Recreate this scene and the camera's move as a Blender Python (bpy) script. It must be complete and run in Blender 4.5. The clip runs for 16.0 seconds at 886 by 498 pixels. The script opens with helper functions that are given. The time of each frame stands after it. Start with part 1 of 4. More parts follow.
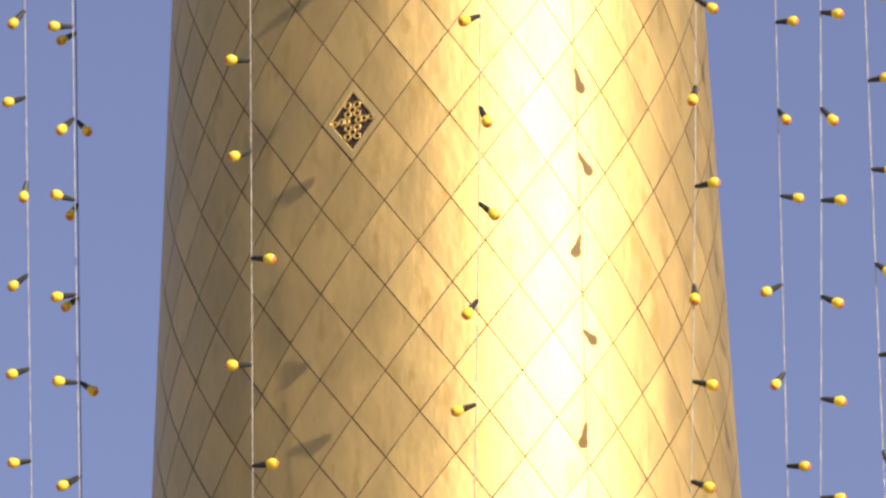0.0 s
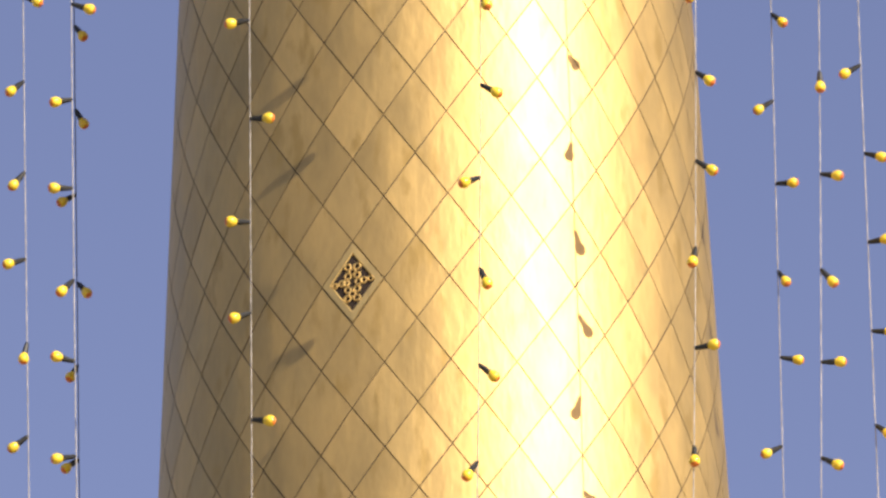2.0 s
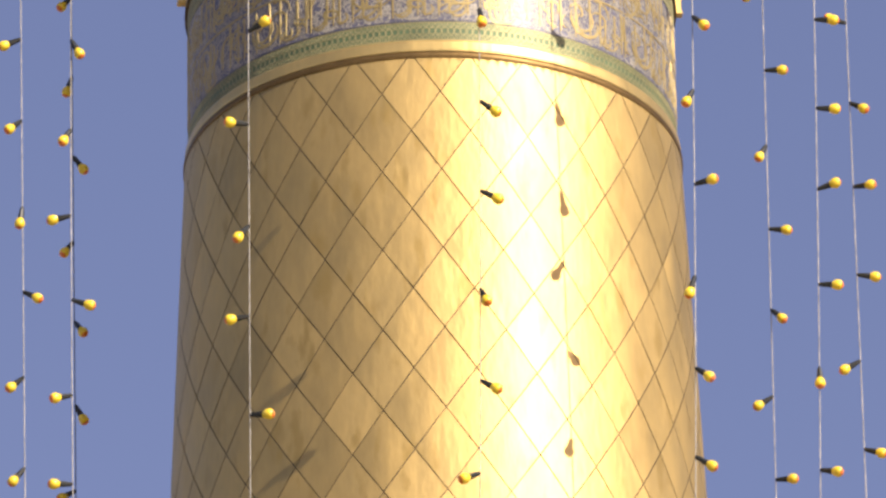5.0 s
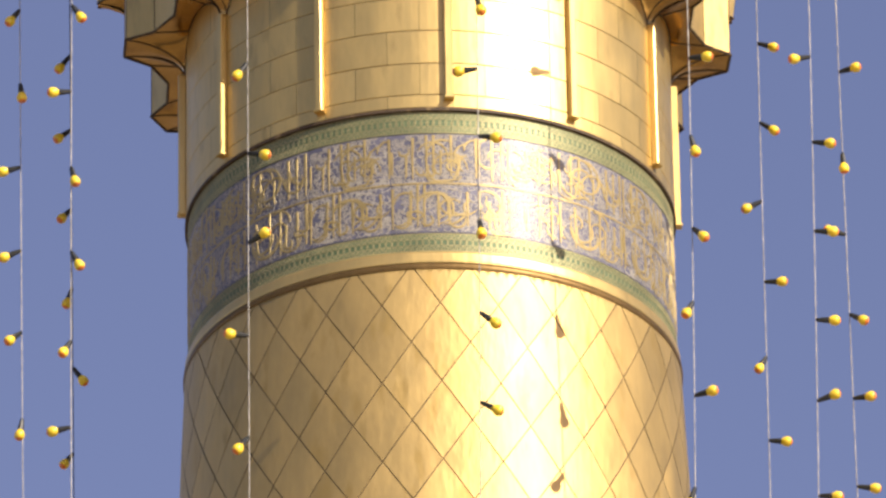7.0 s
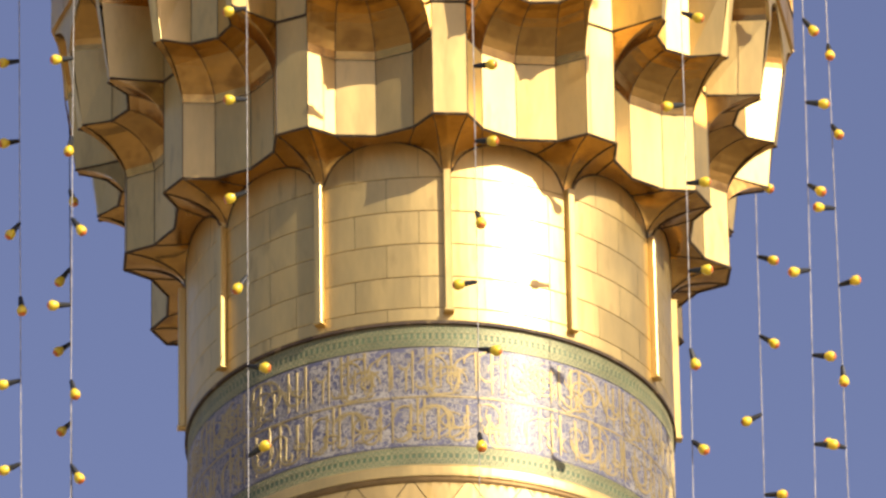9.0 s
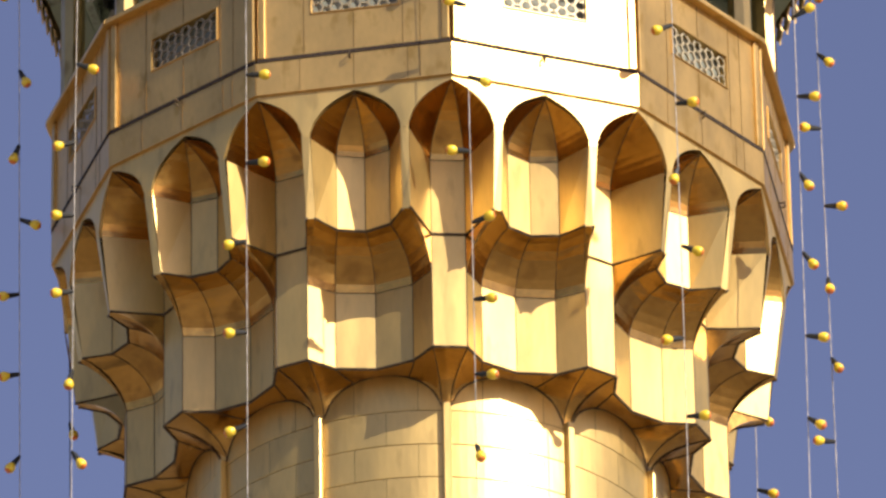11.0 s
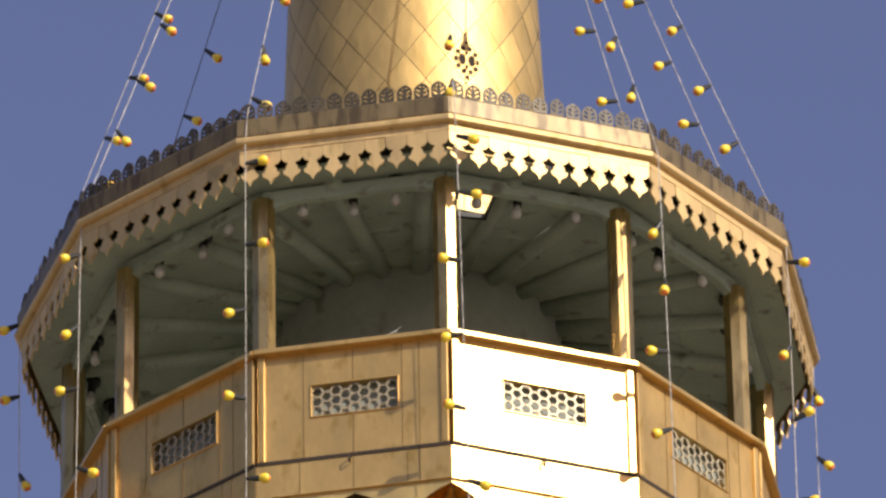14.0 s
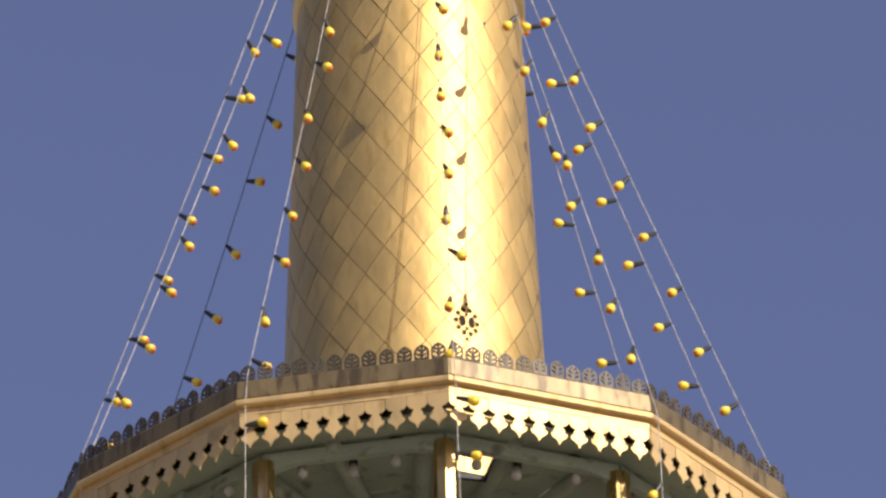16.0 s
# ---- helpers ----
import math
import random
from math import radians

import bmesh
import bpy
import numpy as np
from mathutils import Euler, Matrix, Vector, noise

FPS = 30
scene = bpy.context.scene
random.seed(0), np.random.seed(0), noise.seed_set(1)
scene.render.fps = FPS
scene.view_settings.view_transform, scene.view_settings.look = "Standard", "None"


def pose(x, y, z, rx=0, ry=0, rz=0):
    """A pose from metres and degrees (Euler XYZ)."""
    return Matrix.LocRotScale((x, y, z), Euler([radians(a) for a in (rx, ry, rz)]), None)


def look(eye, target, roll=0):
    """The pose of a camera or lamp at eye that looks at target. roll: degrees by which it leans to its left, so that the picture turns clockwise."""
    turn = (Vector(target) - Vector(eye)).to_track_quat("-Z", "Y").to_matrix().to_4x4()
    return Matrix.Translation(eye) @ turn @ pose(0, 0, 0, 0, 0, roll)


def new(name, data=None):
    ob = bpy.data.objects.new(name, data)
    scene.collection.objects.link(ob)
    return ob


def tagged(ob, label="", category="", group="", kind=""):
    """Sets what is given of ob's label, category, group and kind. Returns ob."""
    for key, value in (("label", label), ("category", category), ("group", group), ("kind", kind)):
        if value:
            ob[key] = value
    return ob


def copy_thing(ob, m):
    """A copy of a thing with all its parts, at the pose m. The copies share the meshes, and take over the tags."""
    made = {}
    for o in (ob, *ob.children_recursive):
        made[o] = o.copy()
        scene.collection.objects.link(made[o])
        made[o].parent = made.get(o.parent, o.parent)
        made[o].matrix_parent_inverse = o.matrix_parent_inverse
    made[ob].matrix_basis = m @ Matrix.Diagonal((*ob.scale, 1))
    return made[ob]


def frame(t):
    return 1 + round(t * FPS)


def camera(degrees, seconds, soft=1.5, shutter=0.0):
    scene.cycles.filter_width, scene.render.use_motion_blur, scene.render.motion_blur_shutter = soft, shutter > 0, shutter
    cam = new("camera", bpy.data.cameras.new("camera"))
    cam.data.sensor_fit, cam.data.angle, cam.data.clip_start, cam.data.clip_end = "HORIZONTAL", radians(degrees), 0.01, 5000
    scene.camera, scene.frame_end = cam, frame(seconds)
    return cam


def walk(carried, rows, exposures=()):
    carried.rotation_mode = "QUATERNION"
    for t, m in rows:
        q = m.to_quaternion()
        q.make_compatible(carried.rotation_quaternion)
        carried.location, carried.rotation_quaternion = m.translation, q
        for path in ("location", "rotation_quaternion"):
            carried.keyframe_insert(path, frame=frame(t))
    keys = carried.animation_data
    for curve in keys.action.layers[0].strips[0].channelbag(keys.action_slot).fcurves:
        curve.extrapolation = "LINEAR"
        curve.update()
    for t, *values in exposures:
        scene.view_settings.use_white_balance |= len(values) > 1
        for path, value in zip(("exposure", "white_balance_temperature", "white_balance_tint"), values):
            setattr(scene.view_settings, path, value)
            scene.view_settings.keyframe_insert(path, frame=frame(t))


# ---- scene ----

# Long lens on a tripod whose head leans a little; the camera only tilts up.
cam = camera(5.984, 16.0, soft=2.7)
EYE = (-0.3256, -48.603, 1.6)
LEAN = 0.878
TILTS = [
    (0, 24.0195), (0.5, 24.2181), (1, 24.5046), (1.5, 24.7949), (2, 25.1119),
    (2.5, 25.3984), (3, 25.7383), (3.5, 26.0668), (4, 26.4335), (4.2, 26.5672),
    (6.3, 28.0455), (6.5, 28.1906), (7, 28.542), (7.5, 28.8705), (8, 29.2448),
    (8.5, 29.6001), (9, 29.9821), (9.2, 30.1272), (11.3, 31.8079), (11.5, 31.9759),
    (12, 32.4267), (12.5, 32.8583), (13, 33.3549), (13.5, 33.7941), (14, 34.2869),
    (14.5, 34.7529), (15, 35.2189), (15.5, 35.6161), (16, 36.0554),
]
walk(cam, [(t, pose(*EYE) @ pose(0, 0, 0, 0, LEAN, 0) @ pose(0, 0, 0, 90 + a)) for t, a in TILTS],
     exposures=[(0.0, 0.44, 7300, 40), (9.0, 0.38, 7300, 40), (16.0, 0.20, 7020, 41)])

# ---------------------------------------------------------------- world and sun
SUN_AZ, SUN_EL = 44.0, 33.0          # degrees to the right of the way to the camera; above the horizon
world = bpy.data.worlds.new("sky")
scene.world = world
world.use_nodes = True
wn = world.node_tree.nodes
sky = wn.new("ShaderNodeTexSky")
sky.sky_type = "NISHITA"
sky.sun_disc = False
sky.sun_elevation = radians(SUN_EL)
sky.sun_rotation = radians(180 - SUN_AZ)
sky.air_density, sky.dust_density, sky.ozone_density = 1.0, 1.0, 3.0
wn["Background"].inputs["Strength"].default_value = 0.104
world.node_tree.links.new(sky.outputs[0], wn["Background"].inputs["Color"])
sun_way = Vector((math.sin(radians(SUN_AZ)) * math.cos(radians(SUN_EL)), -math.cos(radians(SUN_AZ)) * math.cos(radians(SUN_EL)), math.sin(radians(SUN_EL))))
sun = new("sun", bpy.data.lights.new("sun", "SUN"))
sun.data.energy, sun.data.angle, sun.data.color = 5.0, radians(0.55), (0.89, 1.0, 0.80)
sun.matrix_world = look(sun_way * 60 + Vector((0, 0, 30)), (0, 0, 30))


# ---------------------------------------------------------------- materials
def shader(name, colour, rough=0.5, metal=0.0, vary=0.25, scale=3.0, fine=40.0, bump=0.15, dist=0.01, rand=0.12, dirt=None, dirt_at=0.62, rough_vary=0.12, stretch=(1, 1, 1), coat=0.0, coat_rough=0.24):
    m = bpy.data.materials.new(name)
    m.use_nodes = True
    n, l = m.node_tree.nodes, m.node_tree.links
    b = n["Principled BSDF"]
    tc = n.new("ShaderNodeTexCoord")
    oi = n.new("ShaderNodeObjectInfo")
    off = n.new("ShaderNodeVectorMath"); off.operation = "MULTIPLY_ADD"
    mapn = n.new("ShaderNodeVectorMath"); mapn.operation = "MULTIPLY"; mapn.inputs[1].default_value = stretch
    comb = n.new("ShaderNodeCombineXYZ")
    mul = n.new("ShaderNodeMath"); mul.operation = "MULTIPLY"; mul.inputs[1].default_value = 37.0
    l.new(oi.outputs["Random"], mul.inputs[0])
    for i in range(3):
        l.new(mul.outputs[0], comb.inputs[i])
    l.new(tc.outputs["Object"], mapn.inputs[0])
    off.inputs[1].default_value = (1, 1, 1)
    l.new(mapn.outputs[0], off.inputs[0]); l.new(comb.outputs[0], off.inputs[2])
    big = n.new("ShaderNodeTexNoise"); big.inputs["Scale"].default_value = scale; big.inputs["Detail"].default_value = 4
    small = n.new("ShaderNodeTexNoise"); small.inputs["Scale"].default_value = fine; small.inputs["Detail"].default_value = 3
    l.new(off.outputs[0], big.inputs["Vector"]); l.new(off.outputs[0], small.inputs["Vector"])
    # value = 1 + vary*(big-.5)*2 + vary*.5*(small-.5)*2 + rand*(random-.5)*2
    def ma(op, a, b2):
        q = n.new("ShaderNodeMath"); q.operation = op
        for i, s in enumerate((a, b2)):
            if isinstance(s, (int, float)):
                q.inputs[i].default_value = s
            else:
                l.new(s, q.inputs[i])
        return q.outputs[0]
    v = ma("ADD", ma("MULTIPLY", ma("SUBTRACT", big.outputs[0], 0.5), 2.4 * vary), ma("MULTIPLY", ma("SUBTRACT", small.outputs[0], 0.5), 1.2 * vary))
    v = ma("ADD", ma("ADD", v, 1.0), ma("MULTIPLY", ma("SUBTRACT", oi.outputs["Random"], 0.5), 2 * rand))
    hsv = n.new("ShaderNodeHueSaturation"); hsv.inputs["Color"].default_value = (*colour, 1)
    l.new(v, hsv.inputs["Value"])
    col = hsv.outputs[0]
    if dirt:
        ramp = n.new("ShaderNodeMapRange"); ramp.inputs["From Min"].default_value = dirt_at; ramp.inputs["From Max"].default_value = dirt_at + 0.12
        dn = n.new("ShaderNodeTexNoise"); dn.inputs["Scale"].default_value = scale * 2.3; dn.inputs["Detail"].default_value = 6
        l.new(off.outputs[0], dn.inputs["Vector"]); l.new(dn.outputs[0], ramp.inputs["Value"])
        mix = n.new("ShaderNodeMix"); mix.data_type = "RGBA"
        l.new(ramp.outputs[0], mix.inputs["Factor"]); l.new(col, mix.inputs["A"]); mix.inputs["B"].default_value = (*dirt, 1)
        col = mix.outputs["Result"]
    l.new(col, b.inputs["Base Color"])
    b.inputs["Metallic"].default_value = metal
    b.inputs["Coat Weight"].default_value, b.inputs["Coat Roughness"].default_value = coat, coat_rough
    l.new(ma("ADD", ma("MULTIPLY", ma("SUBTRACT", big.outputs[0], 0.5), 2 * rough_vary), rough), b.inputs["Roughness"])
    if bump:
        bp = n.new("ShaderNodeBump"); bp.inputs["Strength"].default_value = bump; bp.inputs["Distance"].default_value = dist
        l.new(ma("ADD", big.outputs[0], ma("MULTIPLY", small.outputs[0], 0.28)), bp.inputs["Height"])
        l.new(bp.outputs[0], b.inputs["Normal"])
    return m


GOLD = shader("gilded_copper", (0.57, 0.39, 0.145), 0.56, 0.88, 0.20, 3.6, 24, 0.5, 0.017, 0.085, dirt=(0.49, 0.325, 0.105), dirt_at=0.57, stretch=(1, 1, 0.35), coat=0.16, coat_rough=0.42)
GOLD_SMOOTH = shader("polished_gilded_sheet", (0.66, 0.46, 0.165), 0.46, 0.84, 0.16, 5.0, 30, 0.24, 0.01, 0.06, dirt=(0.55, 0.375, 0.135), dirt_at=0.58, stretch=(1, 1, 0.3), coat=0.2, coat_rough=0.28)
GOLD_WORN = shader("worn_gilded_panel", (0.62, 0.395, 0.135), 0.38, 0.78, 0.20, 4.0, 30, 0.22, 0.006, 0.07, dirt=(0.50, 0.305, 0.085), dirt_at=0.56, stretch=(1, 1, 0.5))
GOLD_FASCIA = shader("matt_gilded_fascia", (0.59, 0.415, 0.19), 0.58, 0.75, 0.2, 4.0, 30, 0.25, 0.008, 0.09, dirt=(0.46, 0.31, 0.12), dirt_at=0.57, stretch=(1, 1, 0.4))
GOLD_POST = shader("polished_gilded_post", (0.52, 0.36, 0.14), 0.30, 0.95, 0.3, 5.0, 30, 0.3, 0.008, 0.09, dirt=(0.34, 0.22, 0.08), dirt_at=0.55, stretch=(1, 1, 0.3))
GOLD_EDGE = shader("tarnished_gilded_edge", (0.20, 0.12, 0.042), 0.5, 0.8, 0.3, 9, 50, 0.2, 0.004, 0.1)
# Orange-brown base paints in shade and gold bounce under the heads; patches are dirt.
GOLD_SHADED = shader("weathered_gilded_sheet", (0.51, 0.285, 0.08), 0.22, 1.0, 0.3, 2.6, 26, 0.25, 0.014, 0.12, dirt=(0.36, 0.19, 0.055), dirt_at=0.53)
SEAM = shader("dark_solder_seam", (0.06, 0.036, 0.016), 0.7, 0.0, 0.3, 5, 60, 0, dirt=(0.22, 0.145, 0.06), dirt_at=0.585)
DARK = shader("dark_void", (0.025, 0.014, 0.008), 0.9, 0, 0.2, 4, 40, 0)
PLASTER = shader("painted_grey_plaster", (0.225, 0.25, 0.21), 0.8, 0, 0.25, 2, 25, 0.2, 0.01, dirt=(0.14, 0.135, 0.115), dirt_at=0.6)
PAINT = shader("weathered_green_grey_paint", (0.30, 0.36, 0.285), 0.7, 0, 0.3, 3, 40, 0.2, 0.006, 0.1, dirt=(0.15, 0.15, 0.12), dirt_at=0.6)
TIN = shader("weathered_zinc_sheet", (0.17, 0.125, 0.06), 0.5, 0.5, 0.35, 6, 30, 0.2, 0.01, 0.08, dirt=(0.085, 0.06, 0.03), dirt_at=0.5, stretch=(1, 1, 0.22))
GLAZE_GOLD = shader("gilded_lettering", (0.43, 0.32, 0.13), 0.5, 0.55, 0.25, 8, 60, 0.1, 0.003)
CABLE = shader("pale_cable_sheath", (0.36, 0.34, 0.30), 0.6, 0, 0.9, 14, 90, 0)
CABLE_DARK = shader("dark_cable_sheath", (0.06, 0.06, 0.07), 0.6, 0, 0.2, 6, 60, 0)
SOCKET = shader("black_rubber_socket", (0.012, 0.014, 0.012), 0.5, 0, 0.2, 6, 60, 0)
BULB = shader("yellow_lacquered_bulb", (0.85, 0.60, 0.045), 0.25, 0, 0.08, 12, 60, 0, rand=0.08)
BULB_TIP = shader("orange_lacquered_bulb_end", (0.75, 0.20, 0.03), 0.3, 0, 0.08, 12, 60, 0)
CLEAR = shader("clear_lamp_glass", (0.42, 0.42, 0.38), 0.12, 0, 0.1, 12, 60, 0)
IRON = shader("dark_iron_cresting", (0.06, 0.048, 0.03), 0.55, 0.3, 0.4, 8, 60, 0.2, 0.004, 0.15)
PAVING = shader("pale_stone_paving", (0.21, 0.175, 0.13), 0.6, 0, 0.2, 0.3, 4, 0.1)
BLUE_TILE = shader("blue_enamel_tile", (0.11, 0.11, 0.15), 0.5, 0.1, 0.4, 6, 50, 0.1, 0.003, 0.1, coat=0.08)
WHITE_GLAZE = shader("pale_enamel_scrollwork", (0.34, 0.31, 0.255), 0.5, 0.2, 0.35, 6, 50, 0, coat=0.08)
GREEN_TILE = shader("green_enamel_tile", (0.095, 0.145, 0.07), 0.55, 0.3, 0.35, 6, 50, 0.1, 0.003, 0.1)
CREAM_GLAZE = shader("pale_yellow_enamel_lines", (0.32, 0.29, 0.14), 0.52, 0.5, 0.3, 6, 50, 0)
ZINC = shader("pale_galvanised_lattice", (0.40, 0.34, 0.22), 0.45, 0.3, 0.2, 6, 50, 0.1, 0.004)
WHITE_SCRAP = shader("white_plastic", (0.72, 0.74, 0.70), 0.4, 0, 0.1, 12, 60, 0)


# ---------------------------------------------------------------- building helpers
def P(az, r, z):
    """A point round the tower's axis: az in degrees, 0 towards the camera, growing to its right."""
    a = radians(az)
    return Vector((r * math.sin(a), -r * math.cos(a), z))


def part(name, bm, material, parent=None, label="", smooth=False, mats=None):
    me = bpy.data.meshes.new(name)
    bm.normal_update()
    bm.to_mesh(me)
    bm.free()
    for m in (mats or [material]):
        me.materials.append(m)
    if smooth:
        for p in me.polygons:
            p.use_smooth = True
    ob = new(name, me)
    if parent:
        ob.parent = parent
    if label:
        tagged(ob, label)
    return ob


def thing(name, label, category, group="", kind="", at=(0, 0, 0)):
    ob = new(name)
    ob.empty_display_size = 0.2
    ob.location = at
    return tagged(ob, label, category, group, kind)


def again(ob, parent, m):
    """The same mesh once more, as an object of its own."""
    o = bpy.data.objects.new(ob.name.split(".")[0], ob.data)
    scene.collection.objects.link(o)
    o.parent = parent
    o.matrix_basis = m
    if "label" in ob:
        o["label"] = ob["label"]
    return o


def quad_grid(bm, rows, close=False, mat=0):
    """Faces between rows of points."""
    vs = [[bm.verts.new(p) for p in r] for r in rows]
    for a, b in zip(vs, vs[1:]):
        n = len(a)
        for i in range(n if close else n - 1):
            j = (i + 1) % n
            f = bm.faces.new((a[i], a[j], b[j], b[i]))
            f.material_index = mat
    return vs


def lathe(profile, n=96, az0=0.0, az1=360.0):
    """A turned body from (radius, z) pairs."""
    bm = bmesh.new()
    closed = az1 - az0 >= 360
    k = n if closed else n + 1
    quad_grid(bm, [[P(az0 + (az1 - az0) * i / n, r, z) for i in range(k)] for r, z in profile], closed)
    bmesh.ops.recalc_face_normals(bm, faces=bm.faces)
    return bm


def ring12(profile, phase, close=True):
    """A twelve-sided body from (circumradius, z) pairs."""
    bm = bmesh.new()
    quad_grid(bm, [[P(phase + 30 * i, r, z) for i in range(12)] for r, z in profile], True)
    bmesh.ops.recalc_face_normals(bm, faces=bm.faces)
    return bm


def box(bm, m, sx, sy, sz, bevel=0.0):
    """A box of the given sizes about the pose m."""
    g = bmesh.ops.create_cube(bm, size=1.0, matrix=m @ Matrix.Diagonal((sx, sy, sz, 1)))
    if bevel:
        es = {e for v in g["verts"] for e in v.link_edges}
        bmesh.ops.bevel(bm, geom=list(es), offset=bevel, segments=1, affect="EDGES")


def tube(bm, pts, r, n=6, cap=True):
    """A round bar through points."""
    pts = [Vector(p) for p in pts]
    rows = []
    for i, p in enumerate(pts):
        d = (pts[min(i + 1, len(pts) - 1)] - pts[max(i - 1, 0)]).normalized()
        u = d.orthogonal().normalized() if abs(d.z) < 0.9 else d.cross(Vector((1, 0, 0))).normalized()
        w = d.cross(u)
        rr = r[i] if isinstance(r, (list, tuple)) else r
        rows.append([p + (u * math.cos(2 * math.pi * k / n) + w * math.sin(2 * math.pi * k / n)) * rr for k in range(n)])
    vs = quad_grid(bm, rows, True)
    if cap:
        bm.faces.new(vs[0][::-1]); bm.faces.new(vs[-1])


def facet(az, r, z):
    """The pose on a side of a twelve-sided body: x along the side, y outwards, z up."""
    return Matrix.Translation(P(az, r, z)) @ Matrix.Rotation(radians(az), 4, "Z") @ Matrix.Rotation(radians(180), 4, "Z")


def sheet_outline(bm, outline, holes, m, depth):
    """A flat sheet with holes, given as outlines in its own x and z, made solid."""
    loops = [outline] + list(holes)
    edges = []
    for lp in loops:
        vs = [bm.verts.new(m @ Vector((x, 0, z))) for x, z in lp]
        edges += [bm.edges.new((vs[i], vs[(i + 1) % len(vs)])) for i in range(len(vs))]
    g = bmesh.ops.triangle_fill(bm, use_beauty=True, use_dissolve=False, edges=edges)
    fs = [f for f in g["geom"] if isinstance(f, bmesh.types.BMFace)]
    out = (m.to_3x3() @ Vector((0, 1, 0))) * depth
    ex = bmesh.ops.extrude_face_region(bm, geom=fs)
    bmesh.ops.translate(bm, verts=[v for v in ex["geom"] if isinstance(v, bmesh.types.BMVert)], vec=-out)


PHASE = 4.29                       # where the twelve corners stand
rnd = random.Random(7)

# ---------------------------------------------------------------- ground
bm = bmesh.new()
bmesh.ops.create_circle(bm, cap_ends=True, segments=96, radius=2500)
tagged(part("ground", bm, PAVING), "pale stone paving round the tower's foot", "ground", kind="structure")


# ---------------------------------------------------------------- tapered shafts clad in lozenge plates
def plate_mesh(radius, zc, hz, ha, top, gap=0.028):
    """One curved lozenge plate about its own middle, facing the camera's side."""
    bm = bmesh.new()
    n = 6
    def on(u, v, d):
        z = min(zc + (u + v) * (1 - gap) * hz / 2, top)
        return P((u - v) * (1 - gap) * ha / 2, radius(z) + d, z) - P(0, radius(zc), zc)
    ticks = [2 * i / n - 1 for i in range(n + 1)]
    rows = [[on(u, v, 0.0035 + 0.0006 * (1 - u * u) * (1 - v * v)) for v in ticks] for u in ticks]
    rim = [(t, -1) for t in ticks] + [(1, t) for t in ticks[1:]] + [(-t, 1) for t in ticks[1:]] + [(-1, -t) for t in ticks[1:-1]]
    quad_grid(bm, [[on(u, v, d) for u, v in rim] for d in (-0.003, 0.0035)], True, 1)
    quad_grid(bm, rows)
    bmesh.ops.reverse_faces(bm, faces=bm.faces)
    return bm


def cladding(parent, radius, node, ks, az0, ha, top, reach, wobble, skip=()):
    """Lozenge plates in staggered rows; those on the far side are joined."""
    rest = []
    for k in ks:
        for odd in (0, 1):
            if odd:
                lo, hi, zc = node(k - 0.5), node(k + 0.5), node(k)
            else:
                lo, hi, zc = node(k - 1), node(k), node(k - 0.5)
            if lo > top - 0.03:
                continue
            hz = (hi - lo) / 2
            first = None
            m0 = -int(180 / (2 * ha))
            for mcol in range(m0, -m0 + 1):
                az = az0 + odd * ha + 2 * ha * mcol
                if abs(az) > 180 or (k, odd, mcol) in skip:
                    continue
                if abs(az) > reach:
                    rest.append((az, zc, hz))
                    continue
                m = Matrix.Translation(P(az, radius(zc), zc)) @ Matrix.Rotation(radians(az), 4, "Z") @ Euler((radians(rnd.gauss(0, wobble)), radians(rnd.gauss(0, wobble * 0.4)), radians(rnd.gauss(0, wobble)))).to_matrix().to_4x4()
                m = m @ Matrix.Diagonal((1 + rnd.uniform(0, 0.013), 1, 1 + rnd.uniform(0, 0.013), 1))
                if first is None:
                    first = part("gilded_plate", plate_mesh(radius, zc, hz, ha, top), GOLD, parent, smooth=True, mats=[GOLD, SEAM])
                    first.matrix_basis = m
                else:
                    again(first, parent, m)
    bm = bmesh.new()
    for az, zc, hz in rest:
        one = plate_mesh(radius, zc, hz, ha, top)
        m = Matrix.Translation(P(az, radius(zc), zc)) @ Matrix.Rotation(radians(az), 4, "Z")
        vs = [bm.verts.new(m @ v.co) for v in one.verts]
        one.verts.index_update()
        for f in one.faces:
            bm.faces.new([vs[v.index] for v in f.verts]).material_index = f.material_index
        one.free()
    tagged(part("plate_rest", bm, GOLD, parent, "gilded lozenge plates on the far side", smooth=True, mats=[GOLD, SEAM]), kind="stuff")


def shaft_radius(z):
    return 1.685 - 0.0394 * (z - 24.99)


def shaft_node(k):
    return 23.664 + 0.568 * k - 0.0006 * k * k


RING_Z = 27.045
shaft = thing("minaret_shaft", "tapering minaret shaft clad in gilded lozenge plates, dark seams", "tower")
part("shaft_core", lathe([(shaft_radius(0), 0), (shaft_radius(14), 14), (shaft_radius(RING_Z + 0.09) - 0.002, RING_Z + 0.09)], 128), SEAM, shaft, smooth=True)
part("lower_sheath", lathe([(shaft_radius(0) + 0.03, 0.0), (shaft_radius(20.5) + 0.004, 20.5)], 128), GOLD, shaft, "plain gilded lower sheathing", smooth=True)
cladding(shaft, shaft_radius, shaft_node, range(-7, 8), -18.1, 6.545, RING_Z, 68, 0.16, skip={(0, 0, 0)})


